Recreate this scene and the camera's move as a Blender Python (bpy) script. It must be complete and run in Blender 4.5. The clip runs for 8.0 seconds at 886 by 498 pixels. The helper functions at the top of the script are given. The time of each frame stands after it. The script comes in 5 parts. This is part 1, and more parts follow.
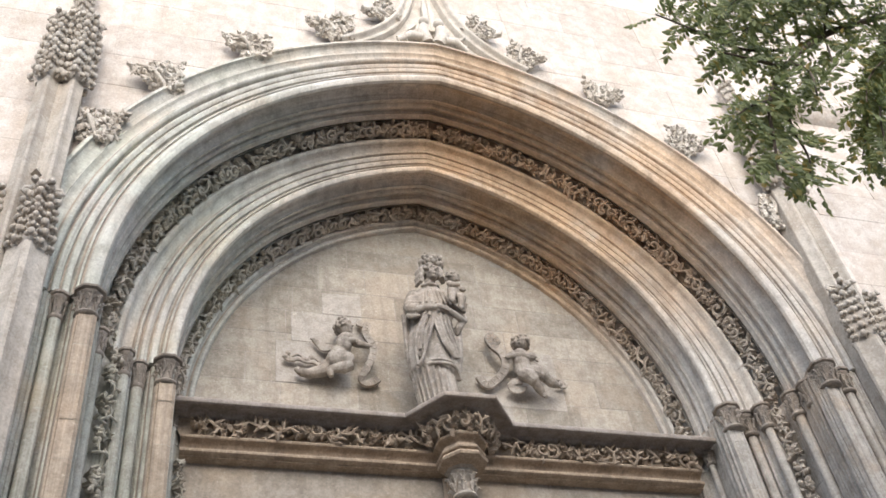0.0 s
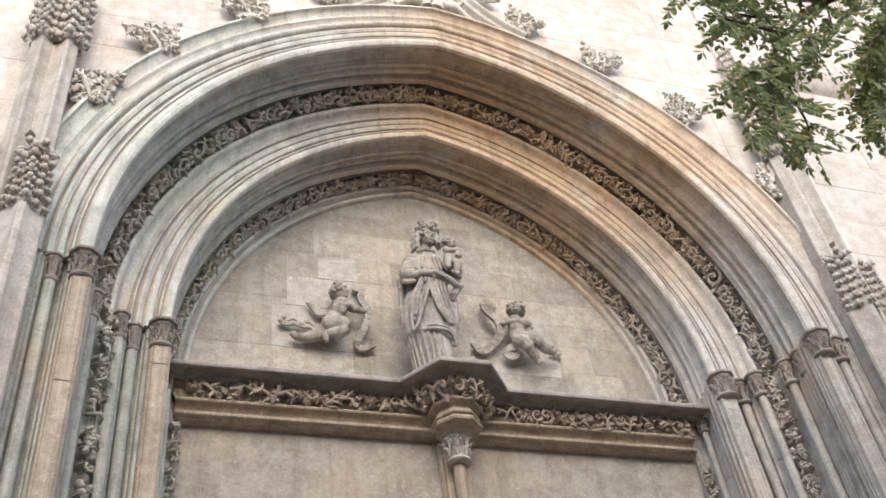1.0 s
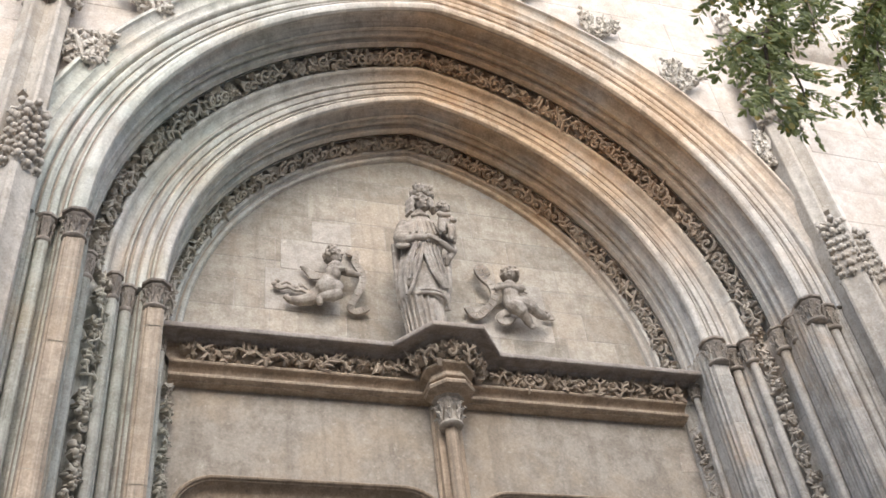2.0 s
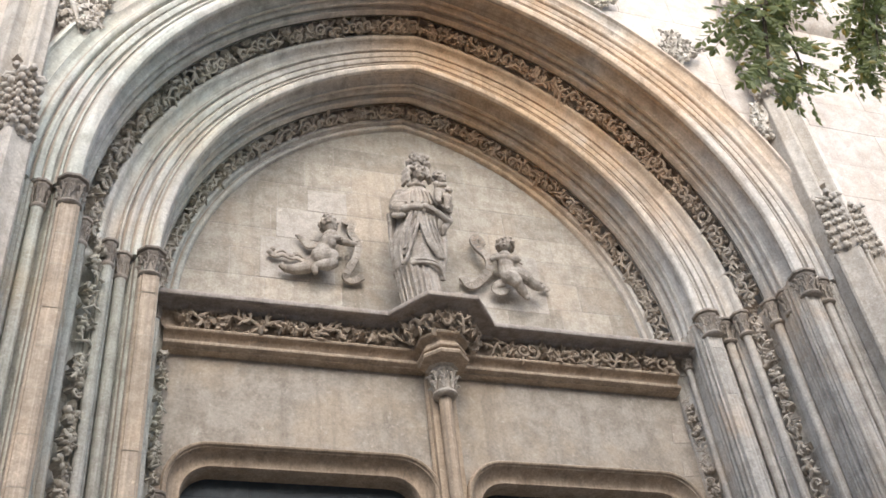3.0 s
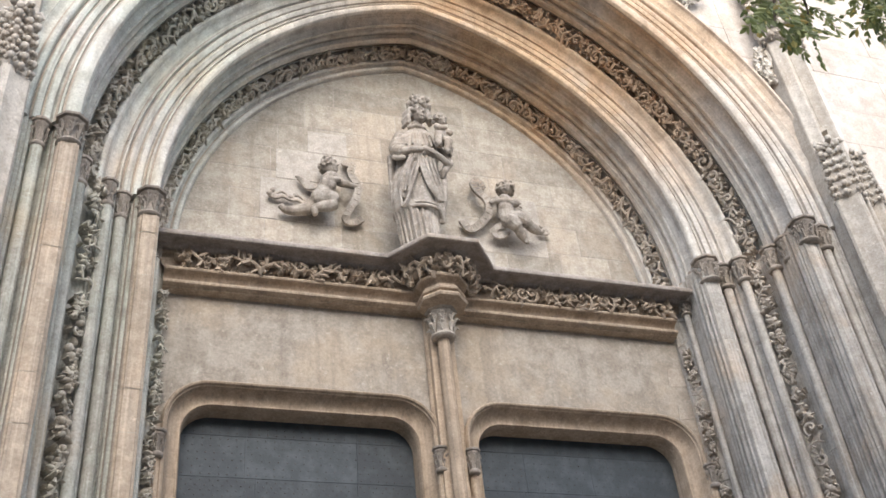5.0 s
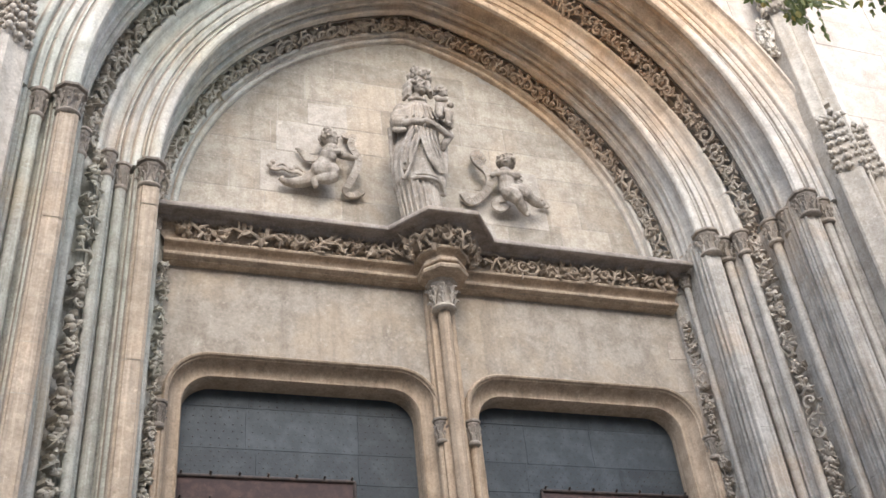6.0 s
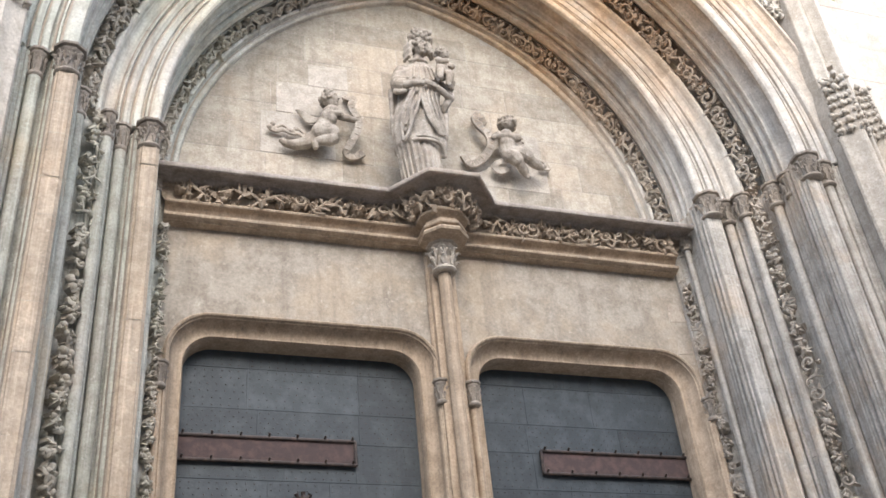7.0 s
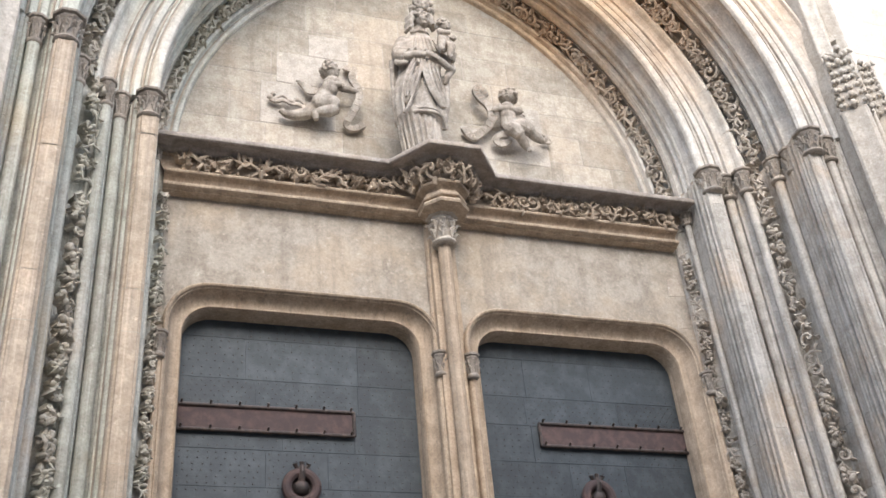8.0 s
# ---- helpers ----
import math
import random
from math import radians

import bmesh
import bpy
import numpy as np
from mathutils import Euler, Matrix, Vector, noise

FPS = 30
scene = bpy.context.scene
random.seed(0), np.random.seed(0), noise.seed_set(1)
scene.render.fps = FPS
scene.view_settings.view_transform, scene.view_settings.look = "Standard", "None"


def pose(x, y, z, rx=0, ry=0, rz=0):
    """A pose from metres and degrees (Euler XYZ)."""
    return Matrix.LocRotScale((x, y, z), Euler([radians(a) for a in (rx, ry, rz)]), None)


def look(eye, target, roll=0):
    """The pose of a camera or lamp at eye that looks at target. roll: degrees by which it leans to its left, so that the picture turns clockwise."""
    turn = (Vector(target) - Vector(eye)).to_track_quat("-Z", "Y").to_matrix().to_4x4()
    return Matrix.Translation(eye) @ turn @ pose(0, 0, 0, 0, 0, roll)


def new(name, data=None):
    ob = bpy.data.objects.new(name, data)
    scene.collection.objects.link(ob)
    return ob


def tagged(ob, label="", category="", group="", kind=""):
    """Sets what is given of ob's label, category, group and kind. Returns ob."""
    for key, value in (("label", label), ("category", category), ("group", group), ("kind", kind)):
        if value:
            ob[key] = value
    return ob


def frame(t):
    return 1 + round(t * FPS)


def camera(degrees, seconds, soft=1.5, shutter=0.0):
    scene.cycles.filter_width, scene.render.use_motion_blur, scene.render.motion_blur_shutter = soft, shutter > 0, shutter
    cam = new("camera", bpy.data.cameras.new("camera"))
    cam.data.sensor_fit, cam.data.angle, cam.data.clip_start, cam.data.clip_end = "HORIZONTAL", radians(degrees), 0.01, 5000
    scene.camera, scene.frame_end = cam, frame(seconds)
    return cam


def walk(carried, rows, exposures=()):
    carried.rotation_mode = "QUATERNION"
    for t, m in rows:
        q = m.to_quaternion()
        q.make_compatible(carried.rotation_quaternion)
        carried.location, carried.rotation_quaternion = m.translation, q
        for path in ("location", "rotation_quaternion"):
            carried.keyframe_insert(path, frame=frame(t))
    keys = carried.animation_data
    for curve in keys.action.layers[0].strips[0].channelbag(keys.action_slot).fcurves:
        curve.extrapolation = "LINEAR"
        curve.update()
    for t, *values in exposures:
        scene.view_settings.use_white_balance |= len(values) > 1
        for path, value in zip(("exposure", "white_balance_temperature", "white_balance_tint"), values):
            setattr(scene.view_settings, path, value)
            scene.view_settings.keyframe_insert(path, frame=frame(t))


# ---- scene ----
import itertools

# camera: seconds, x, y, z, tilt, turn, lean
cam = camera(45.933, 8.0, soft=1.65)
ROWS = [
    (0.0, -1.9761, -4.2019, 1.5113, 46.571, -22.043, -9.484),
    (0.5, -1.9742, -4.1954, 1.5073, 45.826, -21.955, -9.357),
    (1.0, -1.9738, -4.1829, 1.5121, 44.783, -21.966, -8.882),
    (1.5, -1.9610, -4.1766, 1.5070, 43.822, -21.871, -8.558),
    (3.0, -1.9485, -4.1825, 1.5051, 41.249, -21.764, -7.697),
    (3.5, -1.9467, -4.1781, 1.5039, 40.467, -21.682, -7.459),
    (4.0, -1.9561, -4.1743, 1.4971, 39.621, -21.542, -7.333),
    (4.5, -1.9565, -4.1851, 1.5023, 38.861, -21.506, -7.030),
    (6.0, -1.9581, -4.1610, 1.4942, 36.804, -21.182, -6.627),
    (6.5, -1.9508, -4.1537, 1.4844, 36.003, -20.978, -6.719),
    (7.0, -1.9527, -4.1470, 1.4737, 34.954, -20.862, -6.303),
    (7.5, -1.9485, -4.1413, 1.4733, 34.179, -20.815, -5.998),
    (8.0, -1.9516, -4.1279, 1.4648, 33.597, -20.737, -5.756),
]


def held(x, y, z, tilt, turn, lean):
    return pose(x, y, z, 0, 0, turn) @ pose(0, 0, 0, 90 + tilt) @ pose(0, 0, 0, 0, 0, lean)


walk(cam, [(t, held(*r)) for t, *r in ROWS],
     exposures=[(0.0, 1.06, 6030, 10), (1.5, 1.12, 6030, 10), (3.0, 1.22, 6030, 10), (4.5, 1.31, 6020, 10), (6.0, 1.38, 6000, 10), (8.0, 1.58, 5990, 10)])

# ---- light: open shade under a bright hazy sky ----
world = bpy.data.worlds.new("sky")
scene.world = world
world.use_nodes = True
wn = world.node_tree.nodes
sky = wn.new("ShaderNodeTexSky")
sky.sky_type, sky.sun_disc = "NISHITA", False
sky.sun_elevation, sky.sun_rotation = radians(33), radians(188)
sky.air_density, sky.dust_density, sky.ozone_density = 1.0, 3.0, 1.0
world.node_tree.links.new(sky.outputs[0], wn["Background"].inputs[0])
wn["Background"].inputs[1].default_value = 0.12
sun_data = bpy.data.lights.new("sun", "SUN")
sun_data.energy, sun_data.angle, sun_data.color = 1.3, radians(100), (1.0, 0.98, 0.95)
sun = new("sun", sun_data)
sun.matrix_world = look((-1.5, -10, 8.6), (0, 0, 2))


# ---- materials ----
def nodes_of(name):
    m = bpy.data.materials.new(name)
    m.use_nodes = True
    return m, m.node_tree.nodes, m.node_tree.links, m.node_tree.nodes["Principled BSDF"]


def ramp(n, stops):
    r = n.new("ShaderNodeValToRGB")
    while len(r.color_ramp.elements) < len(stops):
        r.color_ramp.elements.new(0.5)
    for e, (p, c) in zip(r.color_ramp.elements, stops):
        e.position, e.color = p, (*c, 1) if len(c) == 3 else c
    return r


def noise_tex(n, l, vec, scale, detail=6, rough=0.6):
    t = n.new("ShaderNodeTexNoise")
    t.inputs["Scale"].default_value, t.inputs["Detail"].default_value, t.inputs["Roughness"].default_value = scale, detail, rough
    l.new(vec, t.inputs["Vector"])
    return t


def mix(n, l, a, b, fac, mode="MIX"):
    x = n.new("ShaderNodeMix")
    x.data_type, x.blend_type = "RGBA", mode
    for sock, val in ((x.inputs[6], a), (x.inputs[7], b), (x.inputs[0], fac)):
        if hasattr(val, "links"):
            l.new(val, sock)
        else:
            sock.default_value = val if not isinstance(val, tuple) else (*val, 1)
    return x.outputs[2]


def arch_coords(n, l, pos):
    """Coordinates that run along the arch mouldings: radius and depth fine, length coarse."""
    def calc(op, a, b=None):
        x = n.new("ShaderNodeMath")
        x.operation = op
        for i, v in enumerate((a, b)):
            if v is None:
                continue
            if hasattr(v, "links"):
                l.new(v, x.inputs[i])
            else:
                x.inputs[i].default_value = v
        return x.outputs[0]

    axes = n.new("ShaderNodeSeparateXYZ")
    l.new(pos, axes.inputs[0])
    dx = calc("ADD", calc("ABSOLUTE", axes.outputs[0]), 0.48)
    dz = calc("MAXIMUM", calc("SUBTRACT", axes.outputs[2], 5.755), 0.0)
    r = calc("SQRT", calc("ADD", calc("MULTIPLY", dx, dx), calc("MULTIPLY", dz, dz)))
    v = n.new("ShaderNodeCombineXYZ")
    l.new(calc("MULTIPLY", r, 55.0), v.inputs[0])
    l.new(calc("MULTIPLY", axes.outputs[1], 55.0), v.inputs[1])
    l.new(calc("MULTIPLY", calc("ARCTAN2", axes.outputs[2], dx), 9.0), v.inputs[2])
    return v.outputs[0]


def stone_mat(name, light, dark, stain, stain_amount=0.5, vary=0.22, bump=0.35, warm=(0.45, 0.37, 0.285), warm_amount=0.4, streak=1.0, bands=False, russet=None):
    """Weathered limestone: two tones, warm and grey patches, run-down streaks, pits, fine grain."""
    m, n, l, b = nodes_of(name)
    pos = n.new("ShaderNodeNewGeometry").outputs["Position"]
    big = noise_tex(n, l, pos, 1.7, 5, 0.65)
    mid = noise_tex(n, l, pos, 9.0, 8, 0.7)
    fine = noise_tex(n, l, pos, 70.0, 8, 0.75)
    stretch = n.new("ShaderNodeMapping")
    stretch.inputs["Scale"].default_value = (14, 14, 1.1)
    l.new(pos, stretch.inputs["Vector"])
    run = noise_tex(n, l, stretch.outputs[0], 1.0, 6, 0.6)
    c = mix(n, l, light, dark, ramp_out(n, l, mid.outputs[0], 0.40, 0.62))
    c = mix(n, l, c, warm, scaled(n, l, ramp_out(n, l, big.outputs[0], 0.46, 0.66), warm_amount))
    c = mix(n, l, c, stain, scaled(n, l, ramp_out(n, l, run.outputs[0], 0.48, 0.72), stain_amount * streak))
    fleck = noise_tex(n, l, pos, 26.0, 7, 0.75)
    pale = tuple(min(0.8, q * 1.3 + 0.04) for q in light)
    c = mix(n, l, c, pale, scaled(n, l, ramp_out(n, l, fleck.outputs[0], 0.57, 0.70), 0.7))
    pits = n.new("ShaderNodeTexVoronoi")
    pits.inputs["Scale"].default_value = 38
    l.new(pos, pits.inputs["Vector"])
    c = mix(n, l, c, stain, scaled(n, l, ramp_out(n, l, pits.outputs[0], 0.16, 0.05), 0.5))
    hgt = mix(n, l, mid.outputs[0], fine.outputs[0], 0.45)
    if bands:
        lines = noise_tex(n, l, arch_coords(n, l, pos), 1.0, 5, 0.65)
        c = mix(n, l, c, stain, scaled(n, l, ramp_out(n, l, lines.outputs[0], 0.52, 0.68), 0.42))
        c = mix(n, l, c, pale, scaled(n, l, ramp_out(n, l, lines.outputs[0], 0.46, 0.34), 0.35))
        hgt = mix(n, l, hgt, lines.outputs[0], 0.35)
    # warm tint to the upper right; darker there, the crown's shade put into colour
    if russet:
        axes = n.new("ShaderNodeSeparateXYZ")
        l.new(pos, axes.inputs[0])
        blotch = noise_tex(n, l, pos, 1.1, 4, 0.6)
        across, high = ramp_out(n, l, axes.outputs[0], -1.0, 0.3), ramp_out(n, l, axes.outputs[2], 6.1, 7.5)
        patchy = ramp_out(n, l, blotch.outputs[0], 0.25, 0.55)
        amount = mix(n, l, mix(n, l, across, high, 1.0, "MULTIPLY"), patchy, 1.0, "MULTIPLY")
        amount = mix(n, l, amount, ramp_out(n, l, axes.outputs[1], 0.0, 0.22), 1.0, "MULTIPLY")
        c = mix(n, l, c, mix(n, l, c, russet, 1.0, "MULTIPLY"), amount)
        # slightly cooler, greener stone towards the left, in broad patches
        cool_left = mix(n, l, ramp_out(n, l, axes.outputs[0], -0.7, -1.7), ramp_out(n, l, blotch.outputs[0], 0.7, 0.35), 1.0, "MULTIPLY")
        c = mix(n, l, c, mix(n, l, c, (0.93, 1.0, 0.97), 1.0, "MULTIPLY"), cool_left)
    grain = n.new("ShaderNodeMapRange")
    grain.inputs[1].default_value, grain.inputs[2].default_value, grain.inputs[3].default_value, grain.inputs[4].default_value = 0.3, 0.7, 0.74, 1.22
    l.new(fine.outputs[0], grain.inputs[0])
    c = mix(n, l, c, grain.outputs[0], 1.0, "MULTIPLY")
    info = n.new("ShaderNodeObjectInfo")
    rnd = n.new("ShaderNodeMapRange")
    rnd.inputs[3].default_value, rnd.inputs[4].default_value = 1 - vary, 1 + vary
    l.new(info.outputs["Random"], rnd.inputs[0])
    c = mix(n, l, c, rnd.outputs[0], 1.0, "MULTIPLY")
    l.new(c, b.inputs["Base Color"])
    b.inputs["Roughness"].default_value = 0.92
    b.inputs["Specular IOR Level"].default_value = 0.2
    bm = n.new("ShaderNodeBump")
    bm.inputs["Strength"].default_value, bm.inputs["Distance"].default_value = bump, 0.012
    l.new(hgt, bm.inputs["Height"])
    l.new(bm.outputs[0], b.inputs["Normal"])
    return m


def ramp_out(n, l, value, lo, hi):
    r = n.new("ShaderNodeMapRange")
    r.interpolation_type = "SMOOTHSTEP"
    r.inputs[1].default_value, r.inputs[2].default_value = min(lo, hi), max(lo, hi)
    r.inputs[3].default_value, r.inputs[4].default_value = (0, 1) if lo < hi else (1, 0)
    l.new(value, r.inputs[0])
    return r.outputs[0]


def scaled(n, l, value, k):
    x = n.new("ShaderNodeMath")
    x.operation = "MULTIPLY"
    l.new(value, x.inputs[0])
    x.inputs[1].default_value = k
    return x.outputs[0]


def metal_mat(name, base, second, rough, metallic, scale=12.0, bump=0.25):
    m, n, l, b = nodes_of(name)
    pos = n.new("ShaderNodeNewGeometry").outputs["Position"]
    t1, t2 = noise_tex(n, l, pos, scale, 8, 0.7), noise_tex(n, l, pos, scale * 8, 6, 0.7)
    c = mix(n, l, base, second, ramp_out(n, l, t1.outputs[0], 0.42, 0.66))
    info = n.new("ShaderNodeObjectInfo")
    rnd = n.new("ShaderNodeMapRange")
    rnd.inputs[3].default_value, rnd.inputs[4].default_value = 0.85, 1.18
    l.new(info.outputs["Random"], rnd.inputs[0])
    c = mix(n, l, c, rnd.outputs[0], 1.0, "MULTIPLY")
    l.new(c, b.inputs["Base Color"])
    b.inputs["Metallic"].default_value, b.inputs["Roughness"].default_value = metallic, rough
    bm = n.new("ShaderNodeBump")
    bm.inputs["Strength"].default_value, bm.inputs["Distance"].default_value = bump, 0.006
    l.new(t2.outputs[0], bm.inputs["Height"])
    l.new(bm.outputs[0], b.inputs["Normal"])
    return m


ARCH = stone_mat("arch_stone", (0.60, 0.575, 0.525), (0.46, 0.43, 0.385), (0.24, 0.212, 0.182), 0.5, vary=0.07, bump=0.6, warm=(0.60, 0.48, 0.36), warm_amount=0.35, bands=True, russet=(1.04, 0.79, 0.57))
JAMB = stone_mat("jamb_stone", (0.48, 0.455, 0.41), (0.35, 0.325, 0.285), (0.19, 0.165, 0.14), 0.5, vary=0.10, bump=0.6, warm=(0.50, 0.395, 0.29), warm_amount=0.6, bands=True, russet=(1.0, 0.97, 0.93))
WARM = stone_mat("warm_stone", (0.44, 0.35, 0.258), (0.33, 0.258, 0.186), (0.18, 0.15, 0.12), 0.5, vary=0.10, bump=0.5, bands=True)
TAN = stone_mat("tan_stone", (0.46, 0.385, 0.30), (0.36, 0.295, 0.225), (0.24, 0.205, 0.17), 0.5, vary=0.08, bump=0.6, warm=(0.50, 0.37, 0.25), warm_amount=0.4, bands=True)
FRIEZE = stone_mat("frieze_stone", (0.42, 0.345, 0.265), (0.30, 0.24, 0.18), (0.15, 0.12, 0.095), 0.35, vary=0.06)
CARVED = stone_mat("carved_stone", (0.50, 0.45, 0.385), (0.37, 0.33, 0.278), (0.16, 0.135, 0.11), 0.35, vary=0.08, russet=(1.12, 0.88, 0.68))
CAPSTONE = stone_mat("capital_stone", (0.36, 0.32, 0.275), (0.25, 0.22, 0.187), (0.13, 0.11, 0.092), 0.4, vary=0.15, bump=0.5)
TYMP = stone_mat("tympanum_stone", (0.42, 0.385, 0.33), (0.315, 0.28, 0.232), (0.23, 0.197, 0.157), 0.4, vary=0.17, bump=0.7, warm_amount=0.5)
PATCH = stone_mat("pale_stone", (0.46, 0.425, 0.378), (0.36, 0.328, 0.287), (0.34, 0.29, 0.24), 0.25, vary=0.10, bump=0.6, warm_amount=0.1)
WALL = stone_mat("wall_stone", (0.648, 0.599, 0.543), (0.539, 0.471, 0.409), (0.388, 0.333, 0.289), 0.3, vary=0.10, bump=0.6)
PALE = stone_mat("pinnacle_stone", (0.52, 0.48, 0.42), (0.40, 0.36, 0.305), (0.24, 0.205, 0.17), 0.4, vary=0.08)
STATUE = stone_mat("statue_stone", (0.41, 0.372, 0.325), (0.26, 0.23, 0.196), (0.14, 0.115, 0.095), 0.55, vary=0.0, bump=0.6)
PLASTER = stone_mat("panel_plaster", (0.36, 0.32, 0.268), (0.265, 0.232, 0.192), (0.18, 0.158, 0.134), 0.4, vary=0.05, bump=0.5, warm=(0.42, 0.34, 0.25), warm_amount=0.6)
CROCKET = stone_mat("crocket_stone", (0.68, 0.635, 0.565), (0.55, 0.505, 0.44), (0.34, 0.285, 0.23), 0.3, vary=0.06)
LEDGE = stone_mat("ledge_stone", (0.35, 0.31, 0.275), (0.24, 0.207, 0.182), (0.12, 0.10, 0.085), 0.35, vary=0.05)
MORTAR = stone_mat("mortar", (0.42, 0.37, 0.31), (0.34, 0.29, 0.24), (0.25, 0.21, 0.17), 0.3, vary=0.0)
ZINC = metal_mat("door_sheet_metal", (0.031, 0.039, 0.045), (0.052, 0.062, 0.068), 0.62, 0.2, 9)
RUST = metal_mat("rusty_iron", (0.058, 0.04, 0.038), (0.095, 0.06, 0.053), 0.8, 0.2, 14)
IRON = metal_mat("dark_iron", (0.045, 0.038, 0.035), (0.09, 0.065, 0.055), 0.6, 0.6, 20)
PAVE = stone_mat("paving", (0.36, 0.33, 0.29), (0.27, 0.24, 0.21), (0.16, 0.14, 0.12), 0.3, vary=0.0)
BARK = stone_mat("bark", (0.10, 0.075, 0.055), (0.06, 0.045, 0.035), (0.03, 0.025, 0.02), 0.4, vary=0.0)


def leaf_mat():
    m, n, l, b = nodes_of("leaf_green")
    rnd = n.new("ShaderNodeNewGeometry").outputs["Random Per Island"]
    r = ramp(n, [(0.0, (0.11, 0.14, 0.045)), (0.5, (0.22, 0.26, 0.095)), (0.9, (0.31, 0.35, 0.14)), (1.0, (0.38, 0.29, 0.07))])
    l.new(rnd, r.inputs[0])
    l.new(r.outputs[0], b.inputs["Base Color"])
    b.inputs["Roughness"].default_value = 0.5
    tr = n.new("ShaderNodeBsdfTranslucent")
    l.new(r.outputs[0], tr.inputs[0])
    ms = n.new("ShaderNodeMixShader")
    ms.inputs[0].default_value = 0.5
    l.new(b.outputs[0], ms.inputs[1])
    l.new(tr.outputs[0], ms.inputs[2])
    l.new(ms.outputs[0], n["Material Output"].inputs[0])
    return m


LEAF = leaf_mat()


# ---- mesh helpers ----
class Shape:
    """Vertices and faces gathered for one mesh."""

    def __init__(self):
        self.v, self.f = [], []

    def grid(self, rows, closed=False):
        k, w = len(self.v), len(rows[0])
        for r in rows:
            self.v += [tuple(p) for p in r]
        for i in range(len(rows) - 1):
            for j in range(w if closed else w - 1):
                a, b2 = k + i * w + j, k + i * w + (j + 1) % w
                self.f.append((a, b2, b2 + w, a + w))
        return self

    def fan(self, ring, tip):
        k = len(self.v)
        self.v += [tuple(p) for p in ring] + [tuple(tip)]
        n = len(ring)
        self.f += [(k + i, k + (i + 1) % n, k + n) for i in range(n)]
        return self

    def face(self, pts):
        k = len(self.v)
        self.v += [tuple(p) for p in pts]
        self.f.append(tuple(range(k, k + len(pts))))
        return self

    def box(self, x0, x1, y0, y1, z0, z1):
        k = len(self.v)
        self.v += [(x, y, z) for z in (z0, z1) for y in (y0, y1) for x in (x0, x1)]
        self.f += [tuple(k + i for i in q) for q in ((0, 1, 3, 2), (4, 6, 7, 5), (0, 4, 5, 1), (2, 3, 7, 6), (0, 2, 6, 4), (1, 5, 7, 3))]
        return self

    def tube(self, pts, radii, sides=7, cap=True):
        """A tube through points, radius by point."""
        pts = [Vector(p) for p in pts]
        if not hasattr(radii, "__len__"):
            radii = [radii] * len(pts)
        rows, side = [], None
        for i, p in enumerate(pts):
            d = (pts[min(i + 1, len(pts) - 1)] - pts[max(i - 1, 0)]).normalized()
            if side is None:
                side = d.cross(Vector((0.3, 0.9, 0.2))).normalized()
            side = (side - d * side.dot(d)).normalized()
            up = d.cross(side)
            rows.append([p + (side * math.cos(a) + up * math.sin(a)) * radii[i] for a in [2 * math.pi * j / sides for j in range(sides)]])
        self.grid(rows, closed=True)
        if cap:
            self.fan(rows[0], pts[0])
            self.fan(rows[-1], pts[-1])
        return self

    def lathe(self, prof, cx=0, cy=0, sides=16, turn=0.0, cap=True):
        """(radius, z) pairs turned about the upright through cx, cy."""
        rows = [[(cx + r * math.cos(a), cy + r * math.sin(a), z) for a in [turn + 2 * math.pi * j / sides for j in range(sides)]] for r, z in prof]
        self.grid(rows, closed=True)
        if cap:
            self.fan(rows[0], (cx, cy, prof[0][1]))
            self.fan(rows[-1], (cx, cy, prof[-1][1]))
        return self

    def blob(self, c, r, m=None, rings=6, sides=9):
        """An ellipsoid with half axes r, turned by the matrix m."""
        m = m or Matrix.Identity(3)
        rows = []
        for i in range(rings + 1):
            t = math.pi * i / rings
            rows.append([Vector(c) + m @ Vector((r[0] * math.sin(t) * math.cos(a), r[1] * math.sin(t) * math.sin(a), r[2] * math.cos(t))) for a in [2 * math.pi * j / sides for j in range(sides)]])
        return self.grid(rows, closed=True)

    def join(self, other, f=lambda p: p):
        k = len(self.v)
        self.v += [tuple(f(p)) for p in other.v]
        self.f += [tuple(k + i for i in q) for q in other.f]
        return self

    def data(self, name, mat, smooth=35):
        me = bpy.data.meshes.new(name)
        me.from_pydata(self.v, [], self.f)
        bm = bmesh.new()
        bm.from_mesh(me)
        if len(self.f) < 20000:
            bmesh.ops.remove_doubles(bm, verts=bm.verts, dist=1e-5)
        bmesh.ops.recalc_face_normals(bm, faces=bm.faces)
        bm.to_mesh(me)
        bm.free()
        me.materials.append(mat)
        if smooth:
            me.shade_smooth()
            me.set_sharp_from_angle(angle=radians(smooth))
        me.update()
        return me


def part(name, shape, mat, parent=None, label="", smooth=35):
    """One mesh object under a thing, or a thing of one mesh."""
    ob = new(name, shape.data(name, mat, smooth))
    ob.parent = parent
    return tagged(ob, label)


def thing(name, at, label, category, group="", kind=""):
    ob = new(name)
    ob.location = at
    return tagged(ob, label, category, group, kind)


def structure(name, label, category):
    return tagged(new(name), label, category, "", "structure")


def soft(pts, times=1):
    """Corner cutting on an open outline."""
    for _ in range(times):
        out = [pts[0]]
        for a, b in zip(pts, pts[1:]):
            out += [tuple(0.75 * p + 0.25 * q for p, q in zip(a, b)), tuple(0.25 * p + 0.75 * q for p, q in zip(a, b))]
        pts = out + [pts[-1]]
    return pts


